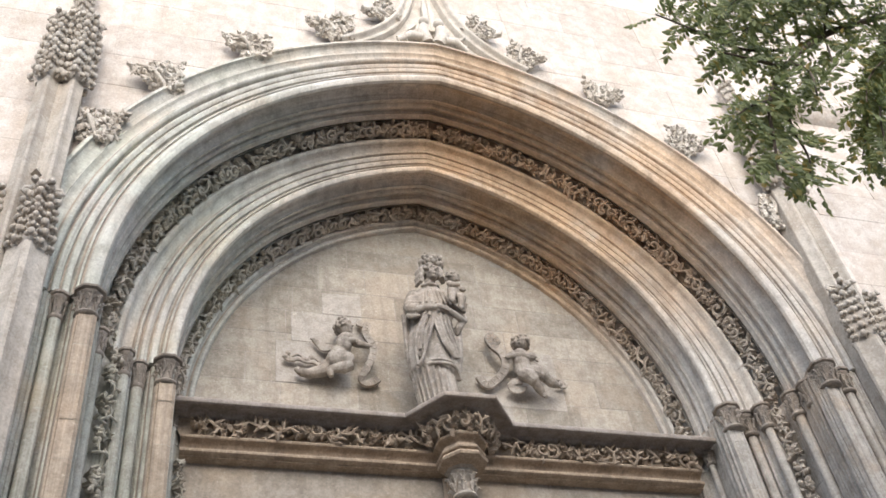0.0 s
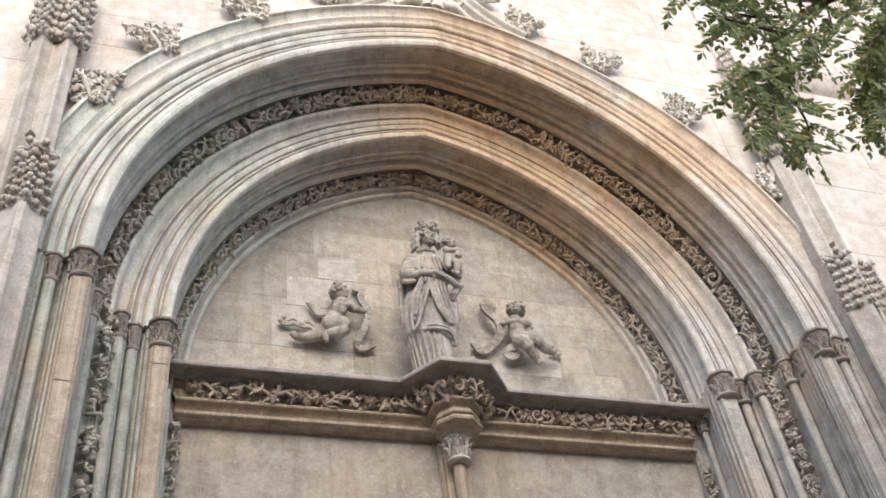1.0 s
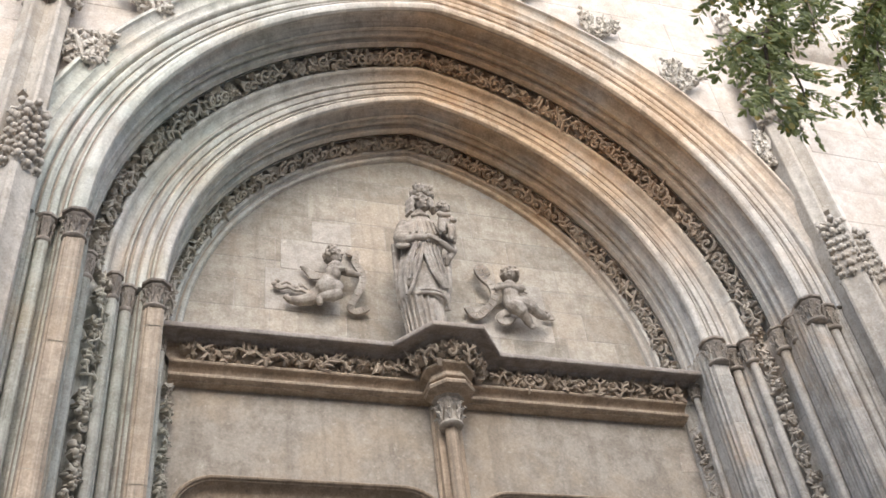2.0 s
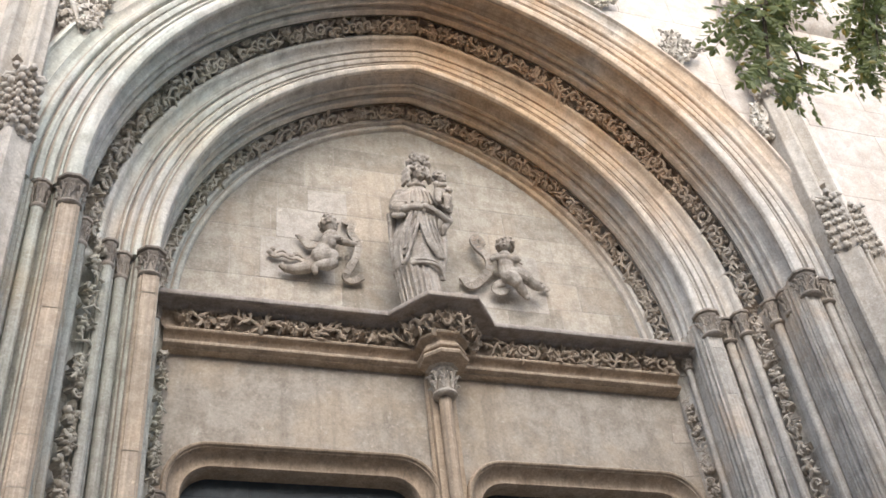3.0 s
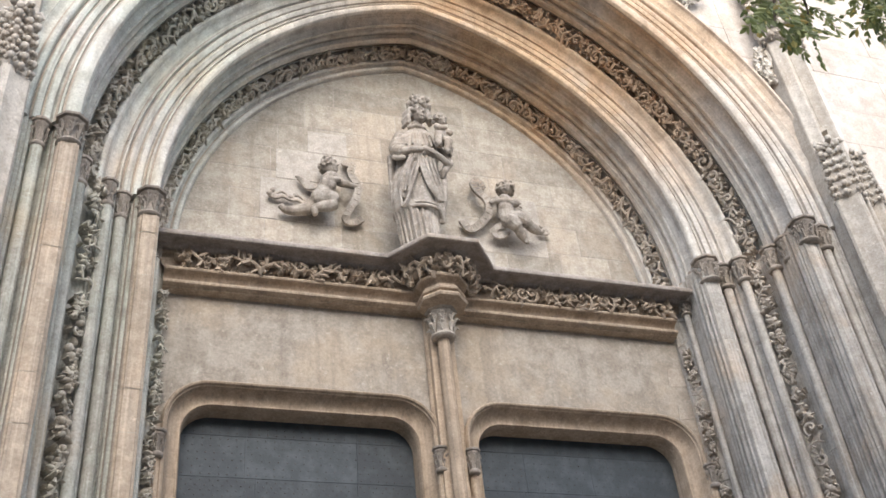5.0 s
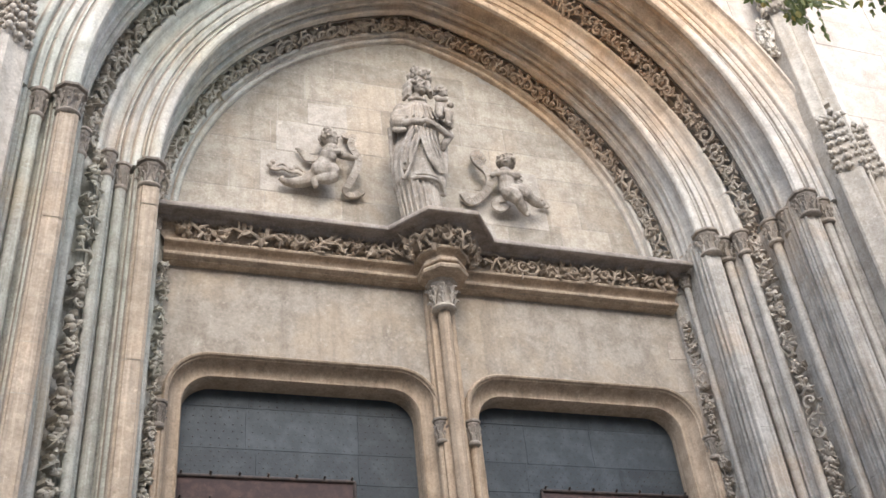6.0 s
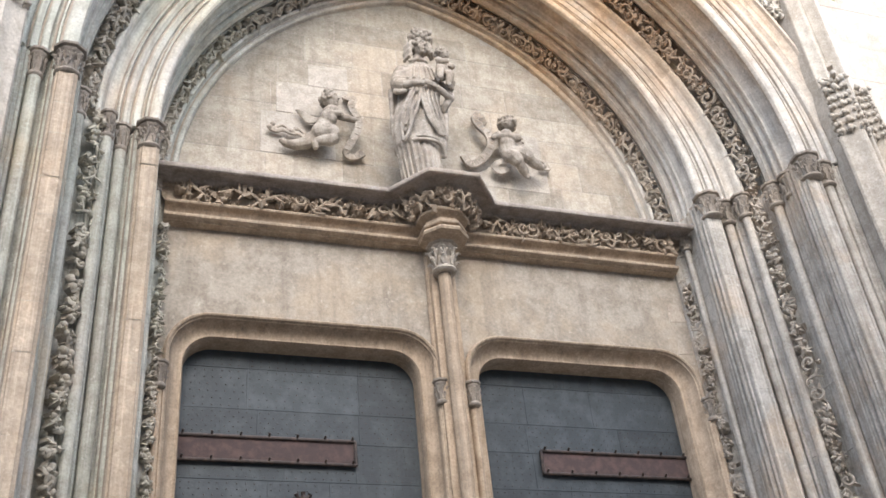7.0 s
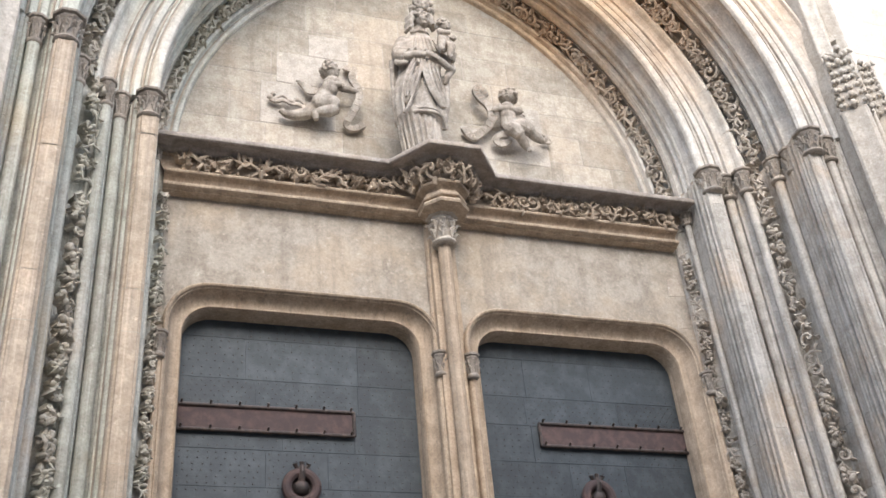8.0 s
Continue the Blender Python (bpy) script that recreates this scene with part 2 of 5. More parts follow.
# ---- the portal's plan ----
SPRING, C = 5.755, 0.48        # springing height, offset of the arch centres
CAP = 5.755                   # top of the capitals
FRONT = 0.20                  # face of the wall
TY = 1.22                     # face of the tympanum
PANEL = 1.05                  # face of the wall over the doors
DOOR = 1.235                  # face of the doors


def arch(side, r, y, u):
    """A point of the pointed arch of half span r: u 0 at the springing, 1 at the crown."""
    a = u * math.acos(C / (r + C))
    return (side * (-C + (r + C) * math.cos(a)), y, SPRING + (r + C) * math.sin(a))


def arch_x(r, z):
    """Half width of the arch at height z, or 0 above its crown."""
    if z <= SPRING:
        return r
    q = (r + C) ** 2 - (z - SPRING) ** 2
    return max(0.0, math.sqrt(q) - C) if q > 0 else 0.0


# ---- ground and church front ----
ground = tagged(part("ground", Shape().grid([[(x, y, 0) for x in (-600, -20, 0, 20, 600)] for y in (-600, -20, 0.9, 600)]), PAVE), "grey stone paving in front of the church", "ground", "", "structure")

# unseen block, added to keep low sky off the portal's lower parts
opposite = tagged(part("opposite_building", Shape().box(-30, 30, -16, -11, 0, 8.5), WALL, smooth=0), "plain unseen block across the street, added to cut off low sky", "building", "", "structure")

W0, W1, WTOP, BACK = -9.0, 9.0, 15.0, 2.2
wall = structure("wall_front", "pale limestone ashlar church front round the portal", "wall")


def wall_core():
    """The wall's mass with the arched recess left open."""
    s = Shape()
    zs = [0, SPRING] + [SPRING + 0.06 * i for i in range(1, 60)]
    top = SPRING + math.sqrt((2.79 + C) ** 2 - C * C)
    zs = [z for z in zs if z < top] + [top]
    for side, far in ((-1, W0), (1, W1)):
        near = [side * arch_x(2.79, z) for z in zs]
        s.grid([[(far, FRONT + 0.003, z) for z in zs], [(x, FRONT + 0.003, z) for x, z in zip(near, zs)]])
    s.grid([[(W0, FRONT + 0.003, top), (W1, FRONT + 0.003, top)], [(W0, FRONT + 0.003, WTOP), (W1, FRONT + 0.003, WTOP)]])
    s.grid([[(W0, FRONT + 0.003, 0), (W0, FRONT + 0.003, WTOP)], [(W0, BACK, 0), (W0, BACK, WTOP)], [(W1, BACK, 0), (W1, BACK, WTOP)], [(W1, FRONT + 0.003, 0), (W1, FRONT + 0.003, WTOP)]])
    s.grid([[(W0, FRONT + 0.003, WTOP), (W1, FRONT + 0.003, WTOP)], [(W0, BACK, WTOP), (W1, BACK, WTOP)]])
    return s


part("core", wall_core(), WALL, wall, smooth=0)

# ---- portal: archivolts of voussoirs ----
portal = structure("portal", "deep pointed limestone portal with moulded archivolts and carved leaf bands", "portal")


def moulding(start, *steps):
    """A mason's profile in (radius, depth): f a straight fillet, o a roll, c a hollow to the next point, with its rise over the chord."""
    pts = [start]
    for kind, r, y, *rise in steps:
        r0, y0 = pts[-1]
        dr, dy = r - r0, y - y0
        bulge = {"f": 0.0, "o": 1.0, "c": -1.0}[kind] * (rise[0] if rise else 0.4)
        n = 1 if kind == "f" else 6
        for i in range(1, n + 1):
            q = i / n
            k = bulge * math.sin(math.pi * q) ** 0.8 if i < n else 0.0
            pts.append((r0 + dr * q - dy * k, y0 + dy * q + dr * k))
    return pts


OUTER = moulding((2.80, 0.23), ("f", 2.80, 0.118), ("f", 2.772, 0.112), ("f", 2.766, 0.136), ("c", 2.672, 0.158, 0.16), ("f", 2.668, 0.146), ("c", 2.596, 0.166, 0.2), ("f", 2.592, 0.146), ("o", 2.556, 0.150, 0.3), ("f", 2.552, 0.186), ("f", 2.540, 0.188),
                 ("o", 2.498, 0.170, 0.5), ("f", 2.494, 0.196), ("f", 2.484, 0.198), ("o", 2.442, 0.172, 0.5), ("c", 2.412, 0.196, 0.4), ("f", 2.406, 0.164), ("f", 2.394, 0.160), ("f", 2.389, 0.182), ("f", 2.378, 0.186), ("f", 2.374, 0.158), ("o", 2.292, 0.150, 0.22), ("f", 2.284, 0.172),
                 ("f", 2.297, 0.182), ("c", 2.308, 0.335, 0.36), ("f", 2.294, 0.337), ("f", 2.294, 0.349), ("f", 2.322, 0.353), ("o", 2.318, 0.385, 0.4), ("f", 2.330, 0.390), ("o", 2.322, 0.452, 0.42), ("f", 2.334, 0.458), ("f", 2.330, 0.472), ("f", 2.286, 0.476), ("f", 2.283, 0.520), ("f", 2.30, 0.54))
MIDDLE = moulding((2.285, 0.54), ("f", 2.335, 0.565), ("f", 2.345, 0.63), ("f", 2.31, 0.695), ("f", 2.25, 0.72), ("f", 2.214, 0.70), ("f", 2.204, 0.664), ("f", 2.190, 0.650), ("o", 2.150, 0.662, 0.3), ("f", 2.146, 0.684), ("c", 2.068, 0.700, 0.3), ("f", 2.062, 0.684), ("f", 2.050, 0.684), ("f", 2.046, 0.712), ("f", 2.036, 0.716),
                  ("o", 1.990, 0.698, 0.5), ("f", 1.986, 0.722), ("f", 1.976, 0.724), ("o", 1.932, 0.700, 0.5), ("c", 1.908, 0.720, 0.4), ("f", 1.903, 0.692), ("f", 1.893, 0.690), ("f", 1.889, 0.710), ("f", 1.880, 0.712), ("f", 1.876, 0.688), ("o", 1.822, 0.684, 0.22), ("f", 1.814, 0.704),
                  ("f", 1.827, 0.714), ("c", 1.838, 0.842, 0.38), ("f", 1.824, 0.844), ("f", 1.824, 0.856), ("f", 1.852, 0.860), ("o", 1.848, 0.890, 0.4), ("f", 1.860, 0.895), ("o", 1.852, 0.952, 0.42), ("f", 1.864, 0.958), ("f", 1.860, 0.972), ("f", 1.816, 0.976), ("f", 1.813, 1.02), ("f", 1.83, 1.05))
INNER = moulding((1.812, 1.05), ("f", 1.86, 1.075), ("f", 1.87, 1.13), ("f", 1.85, 1.19), ("f", 1.80, 1.212), ("f", 1.780, 1.196), ("f", 1.774, 1.176), ("o", 1.738, 1.166, 0.4), ("f", 1.734, 1.192), ("c", 1.712, 1.198, 0.4), ("f", 1.708, 1.182), ("o", 1.676, 1.198, 0.35), ("f", 1.675, 1.25))


def voussoir(prof, side, u0, u1, n, gap):
    """A length of archivolt between two joints; its ends turn back into the joint."""
    back = [(r + 0.02, y + 0.02) for r, y in prof]
    s = Shape()
    us = [u0 + gap + (u1 - u0 - 2 * gap) * i / n for i in range(n + 1)]
    rows = [[arch(side, r, y, us[0]) for r, y in back]] + [[arch(side, r, y, u) for r, y in prof] for u in us] + [[arch(side, r, y, us[-1]) for r, y in back]]
    return s.grid(rows)


def archivolt(name, prof, count, label):
    ring = tagged(new(name), label)
    ring.parent = portal
    back = [(r + 0.018, y + 0.018) for r, y in prof]
    for side in (-1, 1):
        part("joint_bed", Shape().grid([[arch(side, r, y, i / 60) for r, y in back] for i in range(61)]), MORTAR, ring)
        cuts = [0.0]
        for i in range(count):
            cuts.append(cuts[-1] + random.uniform(0.8, 1.2))
        cuts = [c / cuts[-1] for c in cuts]
        for a, b in zip(cuts, cuts[1:]):
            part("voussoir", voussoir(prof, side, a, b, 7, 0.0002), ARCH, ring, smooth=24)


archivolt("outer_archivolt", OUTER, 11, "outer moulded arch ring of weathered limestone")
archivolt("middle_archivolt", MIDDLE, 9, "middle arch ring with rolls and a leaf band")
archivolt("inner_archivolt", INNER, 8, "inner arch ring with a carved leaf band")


# undersides of the rings where they meet the capitals
for side, prof in itertools.product((-1, 1), (OUTER, MIDDLE, INNER)):
    part("springer_bed", Shape().grid([[(side * r, y, SPRING + 0.002) for r, y in prof], [(side * (r + 0.15), y + 0.15, SPRING + 0.002) for r, y in prof]]), ARCH, portal, smooth=0)


# ---- carved leaf bands ----
def leaf_relief(rng, size, height):
    """A spiky lobed leaf standing on its ground, in its own plane."""
    s = Shape()
    lobes = rng.choice((3, 5, 5, 6))
    n = lobes * 3
    long, curl = rng.uniform(1.1, 1.7), rng.uniform(0.3, 1.0)
    ring, foot = [], []
    for i in range(n):
        a = 2 * math.pi * i / n
        r = size * (0.36 + 0.64 * (0.5 + 0.5 * math.cos(lobes * a))) * rng.uniform(0.85, 1.15)
        x, y = r * math.cos(a) * long, r * math.sin(a)
        ring.append((x, y, height * (0.55 + 0.45 * curl * abs(x) / size)))
        foot.append((x * 0.7, y * 0.7, 0))
    s.grid([foot, ring], closed=True)
    s.fan(ring, (0, 0, height * rng.uniform(0.75, 1.0)))
    return s


def sprig(rng, size, height):
    """A forked branch: a bent stem with prongs to both sides, like antlers."""
    s = Shape()
    bend = rng.uniform(-0.5, 0.5)
    spine = [(size * (q - 0.5), size * bend * (q - 0.5) ** 2 * 2, height * (0.55 + 0.4 * math.sin(math.pi * q))) for q in (0, 0.25, 0.5, 0.75, 1.0)]
    s.tube(spine, [size * 0.07, size * 0.07, size * 0.065, size * 0.06, size * 0.04], 6)
    for k in range(rng.choice((4, 5, 6))):
        x, y, z = spine[rng.randrange(0, 4)]
        sg = 1 if k % 2 else -1
        fx, ln = rng.uniform(0.25, 0.9), size * rng.uniform(0.28, 0.46)
        mid_p = (x + ln * 0.45 * fx, y + sg * ln * 0.55, z + height * 0.1)
        tip = (x + ln * fx * 0.9, y + sg * ln, z + height * rng.uniform(-0.1, 0.25))
        s.tube([(x, y, z), mid_p, tip], [size * 0.058, size * 0.062, size * 0.035], 5)
        if rng.random() < 0.5:
            s.tube([mid_p, (mid_p[0] + ln * 0.45, mid_p[1] + sg * ln * 0.1, z)], [size * 0.055, size * 0.04], 5)
    return s


def vine(length, width, depth, seed, dense=1.0, clumps=False, sprigs=0.58, rings=0.22):
    """Running foliage: forked sprigs, curled shoots, leaves and berries, in (along, across, out)."""
    rng = random.Random(seed)
    s = Shape()
    t = rng.uniform(0.1, 0.3) * width
    cell = width * (0.95 if clumps else 0.42)
    while t < length - width * 0.1:
        kind = rng.random() if not clumps else rng.choice((0.3, 0.6, 0.9, 0.9, 0.9))
        base = Vector((t + width * 0.3, rng.uniform(-0.1, 0.1) * width, 0))
        if kind < sprigs:
            m = Matrix.Rotation(rng.choice((0.5, -0.5, 2.6, 3.6, 1.5)) + rng.uniform(-0.35, 0.35), 3, "Z")
            s.join(sprig(rng, width * rng.uniform(0.85, 1.1), depth), lambda p: base + m @ Vector(p))
        elif kind < sprigs + rings:
            up = rng.choice((-1, 1))
            a0, turns, r = rng.uniform(0, 6.28), rng.uniform(0.9, 1.4) * 2 * math.pi, width * rng.uniform(0.30, 0.40)
            pts = [(base.x + r * (1 - 0.72 * q) * math.cos(a0 + up * turns * q), base.y + r * (1 - 0.72 * q) * math.sin(a0 + up * turns * q), depth * (0.45 + 0.5 * q)) for q in [i / 12 for i in range(13)]]
            s.tube(pts, [width * 0.07] * 13, 5)
            s.blob((base.x, base.y, depth * 0.7), (width * 0.08, width * 0.08, depth * 0.3), None, 4, 7)
            for k in range(3):
                a = a0 + k * 2.1
                s.join(leaf_relief(rng, width * 0.15, depth * 0.8), lambda p: base + Vector((r * 1.1 * math.cos(a), r * 1.1 * math.sin(a), 0)) + Matrix.Rotation(a, 3, "Z") @ Vector(p))
        else:
            for k in range(5):
                a = rng.uniform(0, 6.28)
                m = Matrix.Rotation(a, 3, "Z") @ Matrix.Rotation(rng.uniform(-0.4, 0.4), 3, "X")
                c = base + Vector((width * 0.22 * math.cos(a), width * 0.24 * math.sin(a), 0))
                s.join(leaf_relief(rng, width * rng.uniform(0.15, 0.24), depth * rng.uniform(0.6, 1.1)), lambda p: c + m @ Vector(p))
            s.blob((base.x, base.y, depth * 0.75), (width * 0.08, width * 0.08, depth * 0.3), None, 5, 8)
            if clumps:
                for k in range(6):
                    q0 = base + Vector((width * rng.uniform(-0.35, 0.45), width * rng.uniform(-0.26, 0.26), depth * rng.uniform(0.3, 0.7)))
                    s.blob(q0, (width * rng.uniform(0.10, 0.24), width * rng.uniform(0.10, 0.17), depth * rng.uniform(0.25, 0.45)), Matrix.Rotation(rng.uniform(0, 3.1), 3, "Z"), 6, 9)
                for k in range(3):
                    a, up = rng.uniform(0, 6.28), rng.choice((-1, 1))
                    q0 = base + Vector((width * rng.uniform(-0.2, 0.4), width * rng.uniform(-0.2, 0.2), depth * 0.4))
                    s.tube([q0, q0 + Vector((width * 0.22 * math.cos(a), width * 0.22 * math.sin(a), depth * 0.45)), q0 + Vector((width * 0.34 * math.cos(a + up), width * 0.34 * math.sin(a + up), depth * 0.25))], [width * 0.11, width * 0.10, width * 0.05], 7)
        t += cell * rng.uniform(0.85, 1.15)
    count = int(length / width * (0.6 if clumps else 5.0) * dense)
    for i in range(count):
        c = Vector((rng.uniform(0, length), rng.uniform(-0.42, 0.42) * width, 0))
        m = Matrix.Rotation(rng.uniform(0, 6.28), 3, "Z") @ Matrix.Rotation(rng.uniform(-0.5, 0.5), 3, "X")
        s.join(leaf_relief(rng, width * rng.uniform(0.08, 0.15), depth * rng.uniform(0.35, 0.7)), lambda p: c + m @ Vector(p))
    return s


def arch_band(name, r0, y0, r1, y1, depth, count, seed):
    """A leaf band lying in the hollow between two edges of the arch, in carved lengths."""
    ring = tagged(new(name), "carved vine leaves and tendrils in a hollow of the arch")
    ring.parent = portal
    w = math.hypot(r1 - r0, y1 - y0)
    ur, uy = (r1 - r0) / w, (y1 - y0) / w
    nr, ny = uy, -ur          # out of the hollow: towards the opening and the front
    if nr > 0:
        nr, ny = -nr, -ny
    rm, ym = (r0 + r1) / 2 - nr * depth * 0.4, (y0 + y1) / 2 - ny * depth * 0.4
    full = math.acos(C / (rm + C)) * (rm + C)
    for side in (-1, 1):
        for i in range(count):
            ln = full / count
            v = vine(ln, w, depth, seed + i + (50 if side > 0 else 0), dense=1.5, sprigs=0.16, rings=0.62)
            out = Shape().join(v, lambda p: arch(side, rm + ur * p[1] + nr * p[2], ym + uy * p[1] + ny * p[2], min(1.0, (i * ln + p[0]) / full)))
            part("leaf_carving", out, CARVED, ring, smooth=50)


arch_band("outer_leaf_band", 2.275, 0.535, 2.20, 0.665, 0.075, 9, 100)
arch_band("inner_leaf_band", 1.805, 1.045, 1.77, 1.185, 0.065, 8, 300)


# ---- tympanum ----
tympanum = structure("tympanum", "tympanum wall of squared beige limestone blocks", "wall")


def slab(outline, y, mat, parent, name="stone", proud=0.0, edge=0.004, thick=0.03):
    """A flat block with slightly worn edges; outline in (x, z)."""
    cx, cz = sum(p[0] for p in outline) / len(outline), sum(p[1] for p in outline) / len(outline)
    w = max(abs(p[0] - cx) for p in outline) + 1e-6
    h = max(abs(p[1] - cz) for p in outline) + 1e-6
    ins = [(cx + (x - cx) * (1 - edge / w), cz + (z - cz) * (1 - edge / h)) for x, z in outline]
    s = Shape()
    s.grid([[(x, y + thick, z) for x, z in outline], [(x, y + edge * 0.6 - proud, z) for x, z in outline], [(x, y - proud, z) for x, z in ins]], closed=True)
    s.face([(x, y - proud, z) for x, z in ins])
    return part(name, s, mat, parent, smooth=0)


def rows_of(z0, z1, h, rng):
    z = z0
    while z < z1 - 0.05:
        k = h * rng.uniform(0.85, 1.2)
        yield z, min(z + k, z1)
        z += k


def tympanum_wall():
    rng = random.Random(5)
    top = SPRING + math.sqrt((1.70 + C) ** 2 - C * C)
    part("core", Shape().grid([[(side * arch_x(1.74, z), TY + 0.0009, z) for side in (-1, 1)] for z in [5.3 + (top - 5.3) * i / 30 for i in range(31)]]), PATCH, tympanum, smooth=0)
    for z0, z1 in rows_of(5.42, top - 0.05, 0.235, rng):
        zz = [z0 + 0.003 + (z1 - z0 - 0.006) * i / 3 for i in range(4)]
        lim = arch_x(1.72, z0)
        x = -lim
        while x < lim - 0.02:
            k = rng.uniform(0.34, 0.62)
            if lim - x - k < 0.2:
                k = lim - x
            lo = [(max(x + 0.003, -arch_x(1.72, z)), z) for z in zz]
            hi = [(min(x + k - 0.003, arch_x(1.72, z)), z) for z in zz]
            if all(b[0] - a[0] > 0.01 for a, b in zip(lo, hi)):
                slab(lo + hi[::-1], TY, TYMP, tympanum, proud=rng.uniform(0, 0.0015), edge=0.0015)
            x += k


tympanum_wall()
for x0, x1, z0, z1 in ((-0.80, -0.51, 6.82, 7.035), (-1.03, -0.515, 6.53, 6.812), (-1.14, -0.62, 6.145, 6.522), (0.30, 0.97, 6.085, 6.36), (0.72, 0.94, 6.37, 6.625), (0.22, 0.54, 5.885, 6.075)):
    slab([(x0, z0), (x1, z0), (x1, z1), (x0, z1)], TY, PATCH, tympanum, "repair_stone", 0.004, 0.003, 0.012)

# ---- wall over the doors, door surrounds ----
HALF0, HALF1, DTOP, DR = 0.189, 1.568, 4.60, 0.17    # opening: near and far side, top, corner radius


def opening_path(side, d, foot=0.0):
    """Outline of a door opening widened by d: up one side, across, down the other."""
    a, b, top, r = HALF0 - d, HALF1 + d, DTOP + d, DR + d * 0.75
    pts = [(a, foot), (a, 2.0), (a, 3.4), (a, 4.0)]
    pts += [(a + r - r * math.cos(q), top - r + r * math.sin(q)) for q in [math.pi / 2 * i / 10 for i in range(11)]]
    pts += [(a + r + (b - a - 2 * r) * i / 4, top) for i in range(1, 4)]
    pts += [(b - r + r * math.sin(q), top - r + r * math.cos(q)) for q in [math.pi / 2 * i / 10 for i in range(11)]]
    pts += [(b, 4.0), (b, 3.4), (b, 2.0), (b, foot)]
    return [(side * x, z) for x, z in pts]


panel = structure("door_wall", "smooth weathered beige stone wall over two door openings", "wall")


def panel_face():
    """The face between the lintel and the openings, columns of faces that follow the openings' heads."""
    s = Shape()
    for side in (-1, 1):
        head = [(x, z) for x, z in opening_path(side, 0.112) if z > 4.29]
        s.grid([[(x, PANEL, z) for x, z in head], [(x, PANEL, 5.40) for x, z in head]])
        s.grid([[(head[0][0], PANEL, 0), (head[0][0], PANEL, 5.40)], [(0, PANEL, 0), (0, PANEL, 5.40)]])
        s.grid([[(head[-1][0], PANEL, 0), (head[-1][0], PANEL, 5.40)], [(side * 1.82, PANEL, 0), (side * 1.82, PANEL, 5.40)]])
    return s


part("face", panel_face(), PLASTER, panel, smooth=0)
for x0, x1, z0, z1 in ((1.58, 1.72, 4.95, 5.10), (1.59, 1.67, 4.70, 4.82)):
    slab([(x0, z0), (x1, z0 + 0.012), (x1 - 0.04, z1), (x0 + 0.02, z1 - 0.008)], PANEL, MORTAR, panel, "mortar_patch", 0.003, 0.002, 0.01)
SURROUND = [(0.14, 1.06), (0.146, 1.03), (0.142, 1.01), (0.13, 1.0), (0.118, 1.006), (0.113, 1.022), (0.105, 1.025), (0.101, 1.042), (0.09, 1.068), (0.07, 1.09), (0.045, 1.102), (0.022, 1.104), (0.008, 1.098), (0.0, 1.11), (0.0, 1.20), (-0.006, 1.28)]
for side in (-1, 1):
    part("door_surround", Shape().grid([[(x, y, z) for x, z in opening_path(side, d * 0.78)] for d, y in SURROUND]), WARM, panel, "moulded door surround with rounded upper corners")


# ---- lintel with ledge, leaf frieze and corbel ----
lintel = structure("lintel", "moulded stone lintel with a projecting ledge, leaf frieze and central corbel", "lintel")
lintel.location.z = 0.016
MID = -0.03      # axis of the corbel
BAY = [(-1.80, 0.0), (MID - 0.36, 0.0), (MID - 0.30, -0.08), (MID - 0.168, -0.25), (MID + 0.168, -0.25), (MID + 0.30, -0.08), (MID + 0.36, 0.0), (1.80, 0.0)]
LOWBAY = [(-1.74, 0.14), (MID - 0.155, 0.14), (MID - 0.15, 0.01), (MID - 0.062, -0.085), (MID + 0.062, -0.085), (MID + 0.15, 0.01), (MID + 0.155, 0.14), (1.70, 0.14)]


def along(out, z, path=BAY, y0=0.80):
    """A plan outline set back by out with mitred corners, at height z."""
    pts = []
    for i, (x, y) in enumerate(path):
        ns = []
        for a, b in ((i - 1, i), (i, i + 1)):
            if a >= 0 and b < len(path):
                dx, dy = path[b][0] - path[a][0], path[b][1] - path[a][1]
                q = math.hypot(dx, dy)
                ns.append((-dy / q, dx / q))
        nx, ny = sum(n[0] for n in ns) / len(ns), sum(n[1] for n in ns) / len(ns)
        k = out / (nx * nx + ny * ny)
        pts.append((x + nx * k, y0 + y + ny * k, z))
    pts[0], pts[-1] = (path[0][0], *pts[0][1:]), (path[-1][0], *pts[-1][1:])
    return pts


LEDGE_P = soft([(0.30, 5.62), (0.02, 5.605), (0.0, 5.597), (0.0, 5.570), (0.01, 5.562), (0.03, 5.563), (0.035, 5.572), (0.10, 5.574), (0.115, 5.556), (0.13, 5.548), (0.15, 5.55)])
part("ledge", Shape().grid([along(o, z) for o, z in LEDGE_P]), LEDGE, lintel, "dark weathered projecting ledge")
part("ledge_top", Shape().grid([[(x, y, 5.606) for x, y, z in along(0.025, 0)], [(x, y, 5.645) for x, y, z in along(0.06, 0)], [(x, max(y, TY - 0.02), 5.66) for x, y, z in along(0.40, 0)], [(x, TY + 0.01, 5.665) for x, y, z in along(0.06, 0)]]), TYMP, lintel)
part("frieze_ground", Shape().grid([along(0.13, 5.56), along(0.175, 5.545), along(0.035, 5.435, LOWBAY), along(0.005, 5.42, LOWBAY)]), FRIEZE, lintel)
